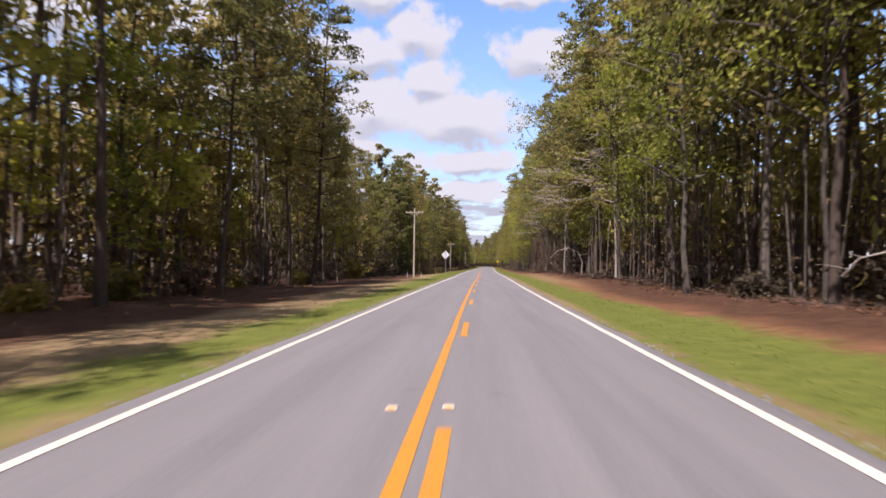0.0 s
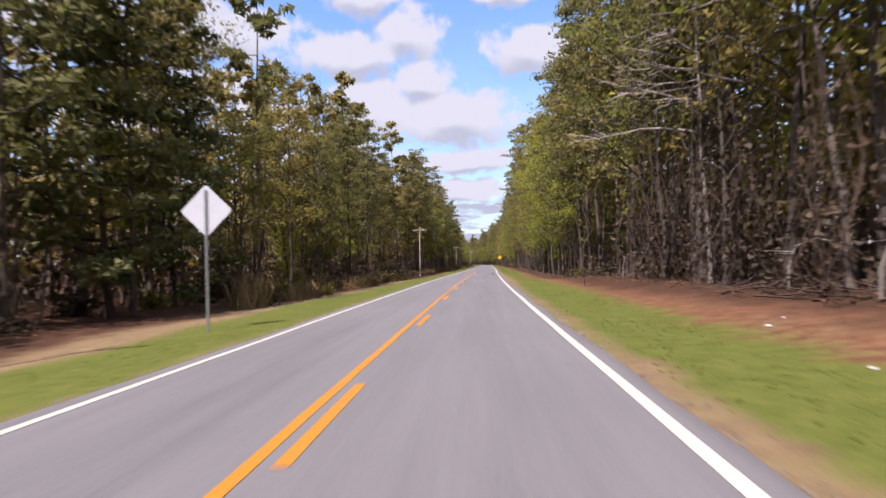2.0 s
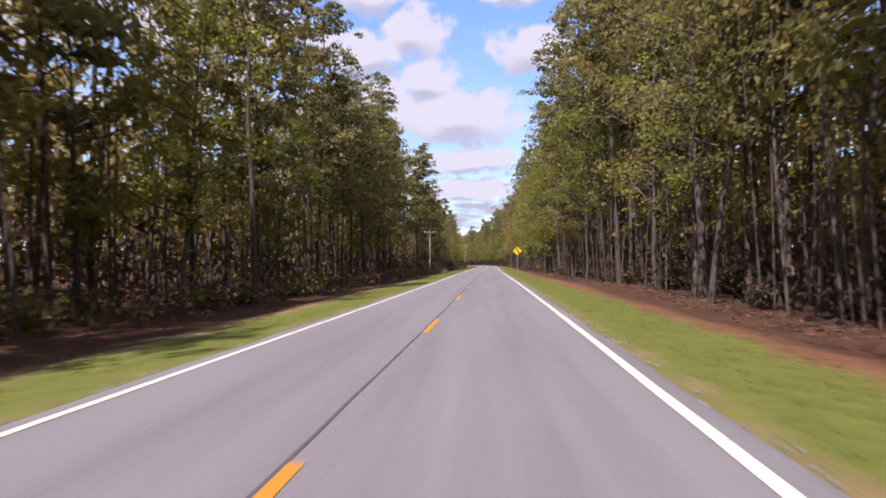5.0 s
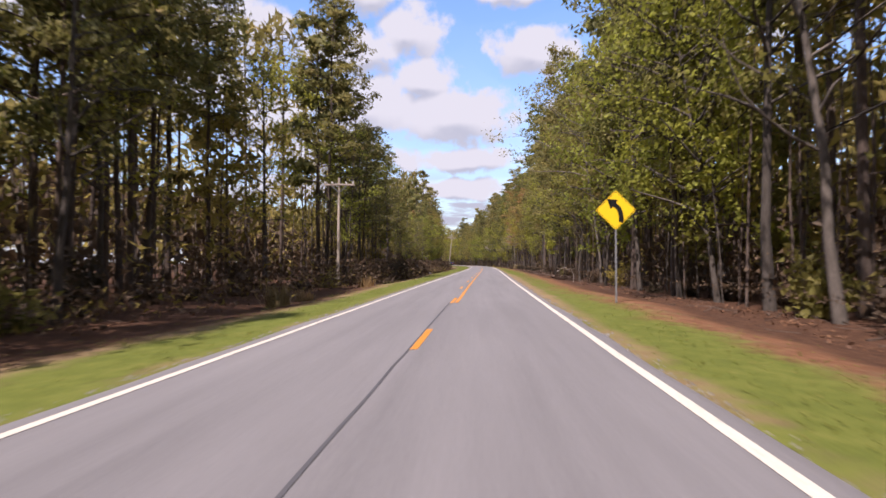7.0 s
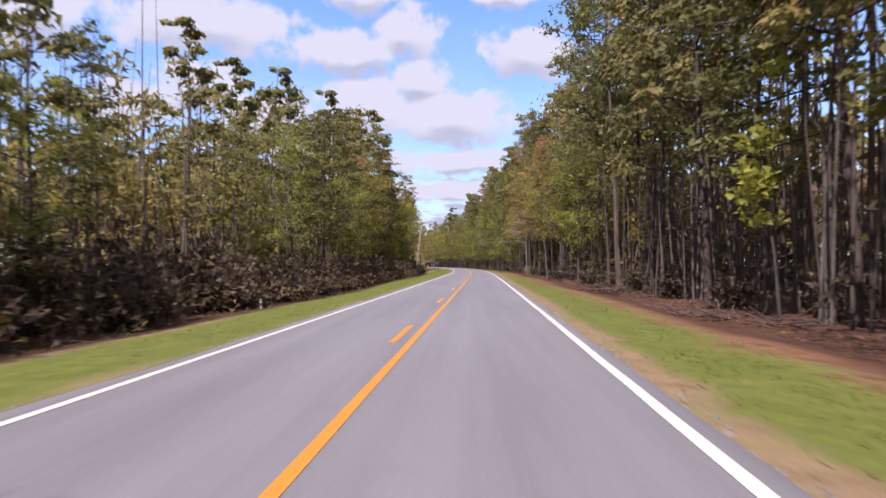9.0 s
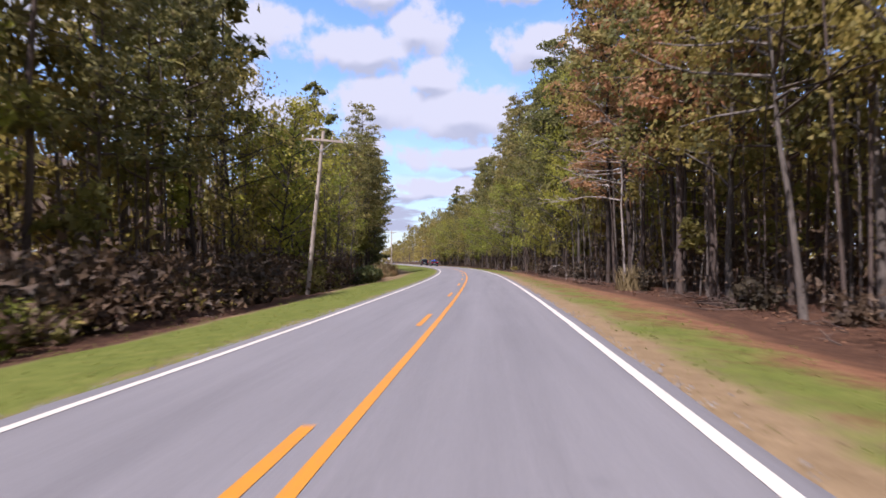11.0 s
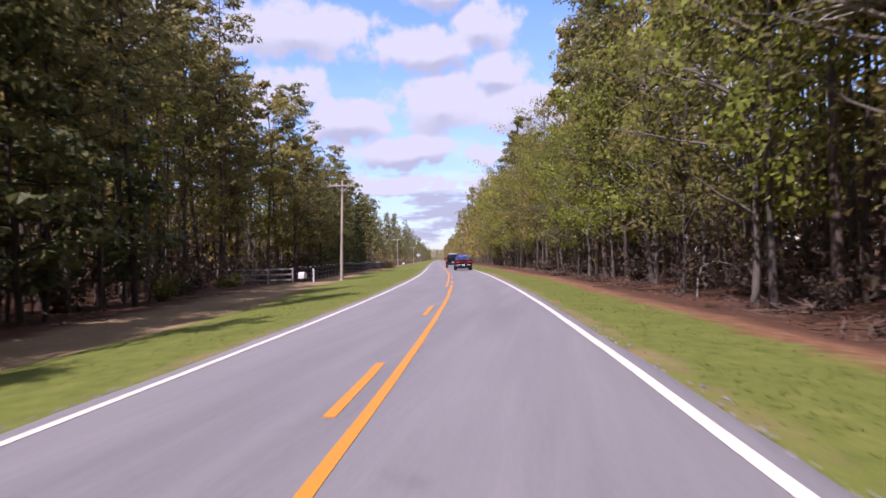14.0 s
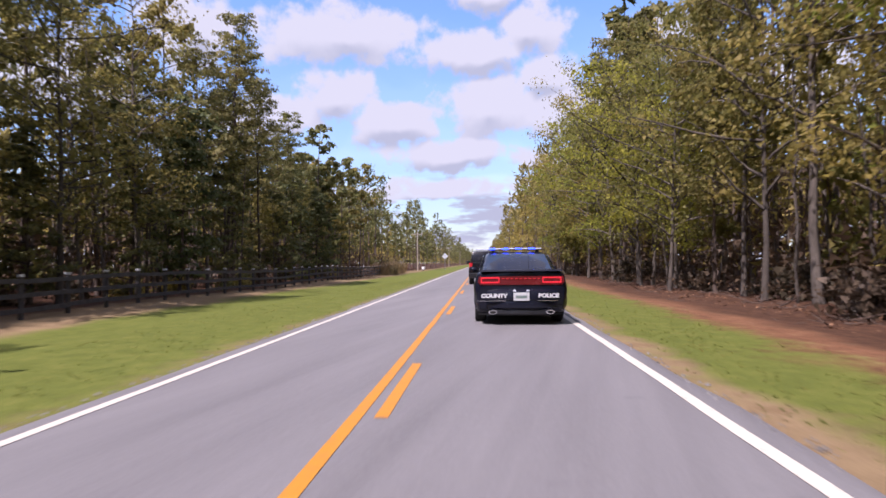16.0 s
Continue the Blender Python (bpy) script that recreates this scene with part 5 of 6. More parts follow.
def lettering(text, size, car, x, y, z, tilt, mat, name="lettering"):
    cu = bpy.data.curves.new("letters", "FONT")
    cu.body, cu.size, cu.align_x, cu.align_y, cu.extrude, cu.offset = text, size, "CENTER", "CENTER", 0.002, 0.006
    tmp = bpy.data.objects.new("letters", cu)
    scene.collection.objects.link(tmp)
    bpy.context.view_layer.update()
    me = bpy.data.meshes.new_from_object(tmp.evaluated_get(bpy.context.evaluated_depsgraph_get()))
    bpy.data.objects.remove(tmp)
    me.materials.clear()
    me.materials.append(mat)
    ob = new(name, me)
    ob.parent = car
    ob.matrix_local = pose(x, y, z, 90 + tilt, 0, 0) @ Matrix.Diagonal((1.18, 1, 1, 1))
    return ob


def plate_panel(car, y, z, width, height, parent_name="number_plate"):
    bm = bmesh.new()
    box(bm, -width / 2, width / 2, y - 0.008, y, z - height / 2, z + height / 2, 0.003)
    p = part(parent_name, bm, PLATE_WHITE, car, "white number plate")
    bm = bmesh.new()
    box(bm, -width * 0.36, width * 0.36, y - 0.011, y - 0.008, z - height * 0.2, z + height * 0.14)
    part("print", bm, PLATE_GREEN, p, "dark printed bar")
    for sx in (-1, 1):
        bm = bmesh.new()
        box(bm, sx * width * 0.42 - 0.03, sx * width * 0.42 + 0.03, y - 0.02, y, z + height * 0.62, z + height * 0.85, 0.004)
        part("plate_lamp", bm, LAMP_CLEAR, car, "small pale lamp over the plate")
    return p


def pane(car, pts, mat, name="window", thick=0.006):
    """A thin window or lamp panel over four or more corners."""
    bm = bmesh.new()
    f = bm.faces.new([bm.verts.new(p) for p in pts])
    bm.normal_update()
    r = bmesh.ops.extrude_face_region(bm, geom=[f])
    nrm = f.normal.copy()
    bmesh.ops.translate(bm, vec=nrm * thick, verts=[v for v in r["geom"] if isinstance(v, bmesh.types.BMVert)])
    bmesh.ops.recalc_face_normals(bm, faces=bm.faces[:])
    return part(name, bm, mat, car)


def sedan(s, lat):
    """Dark police saloon, tail towards us; y runs forward from its rear bumper."""
    car = new("police_car")
    W = 0.94
    body = [hull_ring(0.085, 0.30, 0.78, W - 0.13, 0.62, 0.965, 0.80, 1.03, 0.72),
            hull_ring(0.12, 0.26, 0.83, W - 0.07, 0.63, 0.985, 0.845, 1.05, 0.77),
            hull_ring(0.22, 0.22, 0.86, W - 0.02, 0.64, 0.99, 0.865, 1.06, 0.79),
            hull_ring(0.55, 0.20, 0.86, W, 0.66, 0.99, 0.87, 1.055, 0.80),
            hull_ring(1.10, 0.18, 0.86, W, 0.65, 0.98, 0.87, 1.04, 0.81),
            hull_ring(2.00, 0.18, 0.86, W - 0.01, 0.62, 0.95, 0.85, 0.99, 0.80),
            hull_ring(3.40, 0.18, 0.86, W - 0.01, 0.60, 0.91, 0.85, 0.95, 0.80),
            hull_ring(4.40, 0.19, 0.85, W - 0.02, 0.56, 0.85, 0.83, 0.90, 0.76),
            hull_ring(4.90, 0.22, 0.80, W - 0.10, 0.52, 0.74, 0.74, 0.78, 0.66),
            hull_ring(5.06, 0.28, 0.68, W - 0.22, 0.48, 0.66, 0.64, 0.69, 0.56)]
    part("body", sharp(loft(body), 50), CAR_NAVY, car)
    # cabin
    def roof_ring(y, z0, w0, z1, w1):
        half = [(0, z0), (w0, z0), (w0 * 0.5 + w1 * 0.5 + 0.02, z0 * 0.5 + z1 * 0.5), (w1, z1 - 0.05), (w1 - 0.06, z1 - 0.012), (w1 * 0.45, z1 + 0.005), (0, z1 + 0.008)]
        return [Vector((x, y, z)) for x, z in half] + [Vector((-x, y, z)) for x, z in half[1:-1]][::-1]
    cabin = [roof_ring(0.78, 0.96, 0.78, 1.06, 0.70), roof_ring(1.15, 0.96, 0.81, 1.22, 0.69), roof_ring(1.60, 0.95, 0.82, 1.39, 0.67), roof_ring(2.00, 0.94, 0.82, 1.465, 0.655),
             roof_ring(2.60, 0.93, 0.82, 1.475, 0.655), roof_ring(3.10, 0.92, 0.81, 1.41, 0.66), roof_ring(3.55, 0.90, 0.79, 1.18, 0.68), roof_ring(3.95, 0.88, 0.75, 0.97, 0.69)]
    part("cabin", sharp(loft(cabin), 50), CAR_NAVY, car)
    pane(car, [(-0.68, 0.86, 1.087), (0.68, 0.86, 1.087), (0.62, 1.62, 1.407), (-0.62, 1.62, 1.407)], DARK_GLASS, "rear_window")
    pane(car, [(0.64, 3.78, 1.05), (-0.64, 3.78, 1.05), (-0.57, 3.02, 1.44), (0.57, 3.02, 1.44)], DARK_GLASS, "windscreen")
    for sx in (-1, 1):
        a = [(sx * 0.845, 1.35, 1.00), (sx * 0.725, 1.75, 1.36), (sx * 0.72, 2.20, 1.40), (sx * 0.85, 2.25, 0.98)]
        b = [(sx * 0.85, 2.33, 0.98), (sx * 0.72, 2.28, 1.40), (sx * 0.725, 2.95, 1.37), (sx * 0.84, 3.45, 0.97)]
        for q in (a, b):
            pane(car, q if sx > 0 else q[::-1], DARK_GLASS, "side_window")
    # tail: lamp band, lip, bumper
    bm = loft([[Vector((x, y, z)) for x, z in ((-0.80, 0.79), (-0.85, 0.85), (-0.83, 0.955), (0.83, 0.955), (0.85, 0.85), (0.80, 0.79))] for y in (0.070, 0.20)])
    band = part("tail_lamp_band", sharp(bm), LAMP_RED, car, "full-width dark red tail lamp band")
    for sx in (-1, 1):
        bm = bmesh.new()
        for z in (0.835, 0.925):
            box(bm, min(sx * 0.42, sx * 0.79), max(sx * 0.42, sx * 0.79), 0.060, 0.072, z - 0.015, z + 0.015, 0.005)
        for x in (0.42, 0.77):
            box(bm, min(sx * x, sx * (x + 0.022)), max(sx * x, sx * (x + 0.022)), 0.060, 0.072, 0.84, 0.92, 0.004)
        part("tail_lamp", bm, LAMP_LIT, band, "lit red tail lamp ring")
    for i in range(9):
        bm = bmesh.new()
        box(bm, -0.35 + i * 0.0875 - 0.025, -0.35 + i * 0.0875 + 0.025, 0.060, 0.072, 0.90, 0.918, 0.003)
        part("lamp_segment", bm, LAMP_DIM, band, "dim red lamp segment")
    bm = loft([[Vector((x, y, z)) for y, z in ((0.02, 1.055), (0.04, 1.085), (0.24, 1.085), (0.26, 1.05))] for x in (-0.80, -0.6, 0, 0.6, 0.80)])
    part("boot_lip", sharp(bm), CAR_NAVY, car)
    bumper = [[Vector((x * k, y - 0.10 + 0.34 * abs(x / 0.93) ** 5, z)) for y, z, k in ((0.14, 0.30, 0.96), (0.10, 0.34, 0.985), (0.09, 0.44, 1.0), (0.10, 0.47, 1.0), (0.08, 0.50, 1.0), (0.08, 0.60, 0.995), (0.10, 0.66, 0.985), (0.16, 0.71, 0.96), (0.34, 0.71, 0.94), (0.34, 0.30, 0.94))] for x in (-0.93, -0.88, -0.8, -0.65, -0.3, 0, 0.3, 0.65, 0.8, 0.88, 0.93)]
    part("rear_bumper", sharp(loft(bumper), 30), CAR_NAVY, car)
    bm = loft([[Vector((x, y - 0.07 + 0.2 * abs(x / 0.85) ** 5, z)) for y, z in ((0.13, 0.19), (0.09, 0.22), (0.10, 0.30), (0.25, 0.30), (0.25, 0.19))] for x in (-0.85, -0.5, 0, 0.5, 0.85)])
    part("diffuser", sharp(bm), BUMPER, car, "black lower bumper panel")
    for sx in (-1, 1):
        bm = bmesh.new()
        n = 20
        rings = []
        for y, k in ((0.16, 1.0), (0.0, 1.0), (0.0, 0.72), (0.12, 0.70)):
            rings.append([bm.verts.new((sx * 0.56 + 0.085 * k * math.cos(2 * math.pi * i / n), y, 0.255 + 0.042 * k * math.sin(2 * math.pi * i / n))) for i in range(n)])
        for a, b in zip(rings, rings[1:]):
            for i in range(n):
                bm.faces.new((a[i], a[(i + 1) % n], b[(i + 1) % n], b[i]))
        part("exhaust_tip", bm, CHROME, car, "oval chrome exhaust tip")
        bm = loft([[Vector((sx * (0.86 + d), 3.32 + 0.02 * d, 1.0 + h)) for d, h in ((0, 0), (0.2, 0.0), (0.22, 0.06), (0.2, 0.14), (0.06, 0.12))], [Vector((sx * (0.86 + d), 3.42, 1.0 + h)) for d, h in ((0, 0.02), (0.18, 0.02), (0.2, 0.06), (0.18, 0.12), (0.06, 0.10))]])
        part("side_mirror", bm, CAR_NAVY, car)
        bm = bmesh.new()
        for z in (0.70,):
            box(bm, min(sx * 0.30, sx * 0.86), max(sx * 0.30, sx * 0.70), -0.015, 0.005, 0.475, 0.482)
        part("trim_line", bm, CHROME, car, "thin bright trim line")
    lettering("COUNTY", 0.102, car, -0.53, -0.024, 0.575, 0, LETTER_WHITE, "county_lettering")
    lettering("POLICE", 0.102, car, 0.53, -0.024, 0.575, 0, LETTER_WHITE, "police_lettering")
    plate_panel(car, -0.022, 0.56, 0.31, 0.16)
    # lamp bar on the roof
    bm = bmesh.new()
    box(bm, -0.62, 0.62, 2.08, 2.34, 1.51, 1.53, 0.008)
    bar = part("light_bar", bm, BUMPER, car, "low roof light bar with blue lamps lit")
    for i in range(8):
        bm = bmesh.new()
        x = -0.525 + i * 0.15
        box(bm, x - 0.068, x + 0.068, 2.06, 2.36, 1.528, 1.558, 0.010)
        part("bar_lamp", bm, LAMP_BLUE if i % 2 == 0 else LAMP_CLEAR, bar, "lit blue lamp" if i % 2 == 0 else "clear lamp cover")
    for sx in (-1, 1):
        bm = bmesh.new()
        box(bm, sx * 0.5 - 0.04, sx * 0.5 + 0.04, 2.12, 2.30, 1.44, 1.52, 0.008)
        part("bar_foot", bm, BUMPER, bar)
    bm = bmesh.new()
    rod(bm, (0.18, 0.5, 1.05), (0.18, 0.52, 1.55), 0.006, 0.003, 6)
    part("aerial", bm, RUBBER, car)
    for x in (-0.80, 0.80):
        for y in (1.05, 4.10):
            wheel(car, x, y)
    turned(car, s, lat, 0.012)
    return tagged(car, "dark navy police saloon with lit blue roof lamps", "police car")


def utility_car(s, lat):
    """Tall dark police utility vehicle ahead of the saloon."""
    car = new("police_suv")
    W = 0.99
    body = [hull_ring(0.06, 0.42, 0.84, W - 0.06, 0.70, 1.05, 0.90, 1.10, 0.84), hull_ring(0.20, 0.36, 0.90, W, 0.72, 1.06, 0.93, 1.11, 0.88), hull_ring(2.4, 0.34, 0.90, W, 0.72, 1.06, 0.94, 1.11, 0.90),
            hull_ring(3.7, 0.34, 0.90, W, 0.70, 1.04, 0.93, 1.09, 0.88), hull_ring(4.9, 0.38, 0.88, W - 0.03, 0.68, 1.0, 0.88, 1.05, 0.80), hull_ring(5.1, 0.44, 0.82, W - 0.12, 0.62, 0.92, 0.80, 0.96, 0.7)]
    part("body", sharp(loft(body), 50), CAR_BLACK, car)
    def roof_ring(y, z0, w0, z1, w1):
        half = [(0, z0), (w0, z0), (w0 * 0.5 + w1 * 0.5 + 0.015, (z0 + z1) / 2), (w1, z1 - 0.05), (w1 - 0.07, z1 - 0.01), (0, z1 + 0.01)]
        return [Vector((x, y, z)) for x, z in half] + [Vector((-x, y, z)) for x, z in half[1:-1]][::-1]
    part("cabin", sharp(loft([roof_ring(0.12, 1.05, 0.90, 1.50, 0.80), roof_ring(0.30, 1.05, 0.91, 1.85, 0.76), roof_ring(1.2, 1.05, 0.92, 1.90, 0.76), roof_ring(2.7, 1.05, 0.92, 1.88, 0.76), roof_ring(3.3, 1.04, 0.91, 1.62, 0.78), roof_ring(3.9, 1.03, 0.88, 1.12, 0.82)]), 50), CAR_BLACK, car)
    pane(car, [(-0.74, 0.115, 1.22), (0.74, 0.115, 1.22), (0.68, 0.235, 1.72), (-0.68, 0.235, 1.72)], DARK_GLASS, "rear_window")
    for sx in (-1, 1):
        q = [(sx * 0.925, 0.5, 1.14), (sx * 0.80, 0.6, 1.76), (sx * 0.80, 2.6, 1.76), (sx * 0.925, 3.2, 1.12)]
        pane(car, q if sx > 0 else q[::-1], DARK_GLASS, "side_window")
        bm = bmesh.new()
        box(bm, sx * 0.86 - 0.08, sx * 0.86 + 0.08, 0.02, 0.14, 0.86, 1.20, 0.015)
        part("tail_lamp", bm, LAMP_DIM, car, "red tail lamp")
        bm = loft([[Vector((sx * (0.94 + d), 3.3, 1.15 + h)) for d, h in ((0, 0), (0.22, 0.0), (0.23, 0.2), (0.03, 0.18))], [Vector((sx * (0.94 + d), 3.42, 1.15 + h)) for d, h in ((0, 0.02), (0.2, 0.02), (0.2, 0.17), (0.03, 0.15))]])
        part("side_mirror", bm, CAR_BLACK, car)
        for y in (1.05, 4.05):
            wheel(car, sx * 0.84, y, 0.39, 0.26)
    bm = loft([[Vector((x, y - 0.07 * (1 - (x / 0.98) ** 4), z)) for y, z in ((0.10, 0.40), (0.04, 0.44), (0.04, 0.62), (0.10, 0.66), (0.25, 0.66), (0.25, 0.40))] for x in (-0.98, -0.8, 0, 0.8, 0.98)])
    part("rear_bumper", sharp(bm), BUMPER, car)
    bm = bmesh.new()
    box(bm, -0.70, 0.70, 0.085, 0.1, 0.86, 0.96, 0.004)
    part("tail_stripe", bm, LETTER_WHITE, car, "pale reflective stripe")
    plate_panel(car, 0.02, 0.76, 0.32, 0.16)
    bm = bmesh.new()
    box(bm, -0.6, 0.6, 1.6, 1.9, 1.93, 2.02, 0.02)
    bar = part("light_bar", bm, LAMP_CLEAR, car, "pale roof light bar")
    turned(car, s, lat, 0.012)
    return tagged(car, "black police utility vehicle driving ahead of the saloon", "police car")


sedan(582.7 - 0.5, 1.53)
utility_car(605.0, 1.05)


# ---- fence, mailbox ----
def board_fence(points, rails, mat, post_mat, cap, label, top=1.2):
    """Posts at the given places with boards between them."""
    fence = new("fence")
    fence.matrix_world = Matrix.Translation(points[0])
    org = points[0]
    for i, p in enumerate(points):
        q = p - org
        bm = bmesh.new()
        box(bm, q.x - 0.06, q.x + 0.06, q.y - 0.06, q.y + 0.06, q.z - 0.3, q.z + top + 0.08, 0.01)
        post = part("post", bm, post_mat, fence)
        if cap:
            bm = bmesh.new()
            box(bm, q.x - 0.075, q.x + 0.075, q.y - 0.075, q.y + 0.075, q.z + top + 0.083, q.z + top + 0.16, 0.012)
            part("post_cap", bm, WHITE_PAINT, post, "pale post cap")
        if i + 1 < len(points):
            r = points[i + 1] - org
            d = (r - q)
            nrm = Vector((-d.y, d.x, 0)).normalized() * 0.02
            for k in range(rails):
                z = 0.3 + (top - 0.35) * k / max(rails - 1, 1)
                bm = bmesh.new()
                jit = rng.uniform(-0.02, 0.02)
                side = Vector((d.y, -d.x, 0)).normalized() * 0.082
                vs = []
                for base in (q, r):
                    for h in (-0.07, 0.07):
                        for o in (-1, 1):
                            vs.append(bm.verts.new(base + side + nrm * o + Vector((0, 0, z + h + jit))))
                for f in ((0, 1, 3, 2), (4, 6, 7, 5), (0, 2, 6, 4), (1, 5, 7, 3), (2, 3, 7, 6), (0, 4, 5, 1)):
                    bm.faces.new([vs[i2] for i2 in f])
                part("rail", bm, mat, fence)
    return tagged(fence, label, "fence")


FENCE_S = 567.2
board_fence([on_ground(FENCE_S - 0.4 * k, -13.0 - 1.9 * k) for k in range(4)], 3, FENCE_WOOD, FENCE_WOOD, False, "weathered grey three-board fence beside a gateway")
board_fence([on_ground(FENCE_S + 3.5 + k * 2.15, -13.2 + 0.3 * math.sin(k * 0.1)) for k in range(44)], 3, DARK_BOARD, DARK_BOARD, True, "dark board fence with pale post caps along a field")


def mailbox(s, lat):
    box_thing = new("mailbox")
    bm = bmesh.new()
    box(bm, -0.05, 0.05, -0.05, 0.05, -0.3, 0.55, 0.006)
    part("post", bm, DARK_BOARD, box_thing)
    n = 12
    rings = []
    for y in (-0.32, 0.32):
        arch = [Vector((0.26 * math.cos(math.pi * i / n), y, 0.80 + 0.26 * math.sin(math.pi * i / n))) for i in range(n + 1)]
        rings.append([Vector((0.26, y, 0.45))] + arch + [Vector((-0.26, y, 0.45))])
    part("box", sharp(loft(rings)), WHITE_PAINT, box_thing, "white arched box")
    bm = bmesh.new()
    box(bm, 0.262, 0.275, -0.05, 0.02, 0.75, 0.98, 0.003)
    part("flag", bm, LAMP_RED, box_thing, "small red flag")
    turned(box_thing, s, lat, None, 70)
    box_thing.matrix_world = box_thing.matrix_world @ Matrix.Diagonal((0.85, 0.85, 0.85, 1))
    return tagged(box_thing, "white mailbox on a short dark post", "mailbox")


mailbox(FENCE_S, -12.2)
mailbox(694.0, -10.4)
marker = new("marker_post")
bm = bmesh.new()
box(bm, -0.065, 0.065, -0.065, 0.065, -0.3, 1.15, 0.015)
part("post", bm, WHITE_PAINT, marker)
turned(marker, FENCE_S + 1.5, -11.6)
tagged(marker, "short white wooden gatepost at the field fence", "post")


# ---- grass and fallen wood on the verges ----
def grass_blades():
    """Short uneven grass along both edges of the road."""
    g = np.random.default_rng(21)
    verts = []
    for side in (-1, 1):
        for _ in range(4400):
            s = float(g.uniform(8, 620))
            wide = 6.2 if side < 0 else 5.6
            lat = side * (3.05 + (wide - 3.05) * float(g.uniform(0, 1)) ** 1.2)
            if side > 0 and g.uniform() > float(np.interp(s, LUSH_S, LUSH)):
                continue
            p = np.array(on_ground(s, lat, 0.01))
            k = 14
            base = p + g.normal(0, 1, (k, 3)) * (0.5, 0.5, 0)
            h = g.uniform(0.015, 0.045, k)
            a = g.uniform(0, 6.3, k)
            u = np.stack([np.cos(a), np.sin(a), 0 * a], 1) * g.uniform(0.010, 0.022, (k, 1))
            tip = base + np.stack([-np.sin(a) * g.uniform(0.04, 0.13, k), np.cos(a) * g.uniform(0.04, 0.13, k), h], 1)
            verts.append(np.stack([base - u, base + u, tip], 1).reshape(-1, 3))
    v = np.concatenate(verts)
    ob = link_mesh("grass", v.tolist(), [(i, i + 1, i + 2) for i in range(0, len(v), 3)], BLADES)
    return tagged(ob, "short yellow-green grass along the road edges", "grass", kind="stuff")


grass_blades()


def fallen_wood():
    """Dead sticks and pruned branches lying along the forest edge."""
    r = random.Random(31)
    wood = Mesh()
    for side, count in ((1, 1000), (-1, 240)):
        for _ in range(count):
            s = r.uniform(15, 620)
            lat = side * (edge_of_forest(side, s) - (0.7 if side > 0 else 1.6) + r.gauss(0, 0.75))
            p = on_ground(s, lat) + Vector((0, 0, 0.04))
            a, n = r.uniform(0, 6.3), r.uniform(0.3, 1.7)
            pts = wander(r, p, Vector((math.cos(a), math.sin(a), r.uniform(0, 0.12))), n, 3, 0.16)
            q = r.uniform(0.008, 0.036)
            wood.tube(pts, [q, q * 0.85, q * 0.6, q * 0.25], 4)
            for _ in range(2):
                b = r.uniform(0, 6.3)
                wood.tube(wander(r, along(pts, r.uniform(0.2, 0.9)), Vector((math.cos(b), math.sin(b), 0.35)), n * 0.35, 2, 0.2), [q * 0.5, q * 0.35, q * 0.15], 3)
    for s0, s1, count in ((48, 106, 17), (340, 402, 15), (440, 490, 8), (505, 575, 14)):
        for _ in range(count):               # low heaps of cut branches
            s = r.uniform(s0, s1)
            lat, way = edge_of_forest(1, s) - r.uniform(0.6, 2.9), r.gauss(0.35, 0.35)
            for _ in range(26):
                p = on_ground(s + r.gauss(0, 0.9), lat + r.gauss(0, 0.45)) + Vector((0, 0, r.uniform(0.03, 0.24)))
                a, n, q = math.pi * 0.5 - way + r.gauss(0, 0.4), r.uniform(0.8, 2.4), r.uniform(0.010, 0.03)
                pts = wander(r, p, Vector((math.cos(a), math.sin(a), r.gauss(0, 0.06))), n, 3, 0.12)
                wood.tube(pts, [q, q * 0.9, q * 0.7, q * 0.3], 3)
    ob = link_mesh("fallen_branches", wood.v, wood.f, VINE_BARK)
    return tagged(ob, "dead branches and sticks strewn along the forest edge", "branches", kind="stuff")


fallen_wood()


def leaf_litter():
    """Drifts of fallen leaves and needles between the grass and the trees."""
    g = np.random.default_rng(41)
    verts = []
    for side, count in ((1, 1500), (-1, 450)):
        for _ in range(count):
            s = float(g.uniform(15, 620))
            e = edge_of_forest(side, s)
            lat = side * (e - 2.2 * float(g.uniform(0, 1)) ** 1.5)
            p = np.array(on_ground(s, lat, -0.01))
            k = 16
            base = p + g.normal(0, 1, (k, 3)) * (0.45, 0.45, 0.035)
            a = g.uniform(0, 6.3, k)
            n = g.uniform(0.025, 0.08, (k, 1))
            d = np.stack([np.cos(a), np.sin(a), g.normal(0, 0.35, k)], 1) * n
            u = np.stack([-np.sin(a), np.cos(a), g.normal(0, 0.35, k)], 1) * n * 0.6
            verts.append(np.stack([base - d, base + u, base + d * 1.2, base - u], 1).reshape(-1, 3))
    v = np.concatenate(verts)
    ob = link_mesh("leaf_litter", v.tolist(), [(i, i + 1, i + 2, i + 3) for i in range(0, len(v), 4)], LITTER)
    return tagged(ob, "drifts of brown fallen leaves along the forest edge", "leaves", kind="stuff")


leaf_litter()


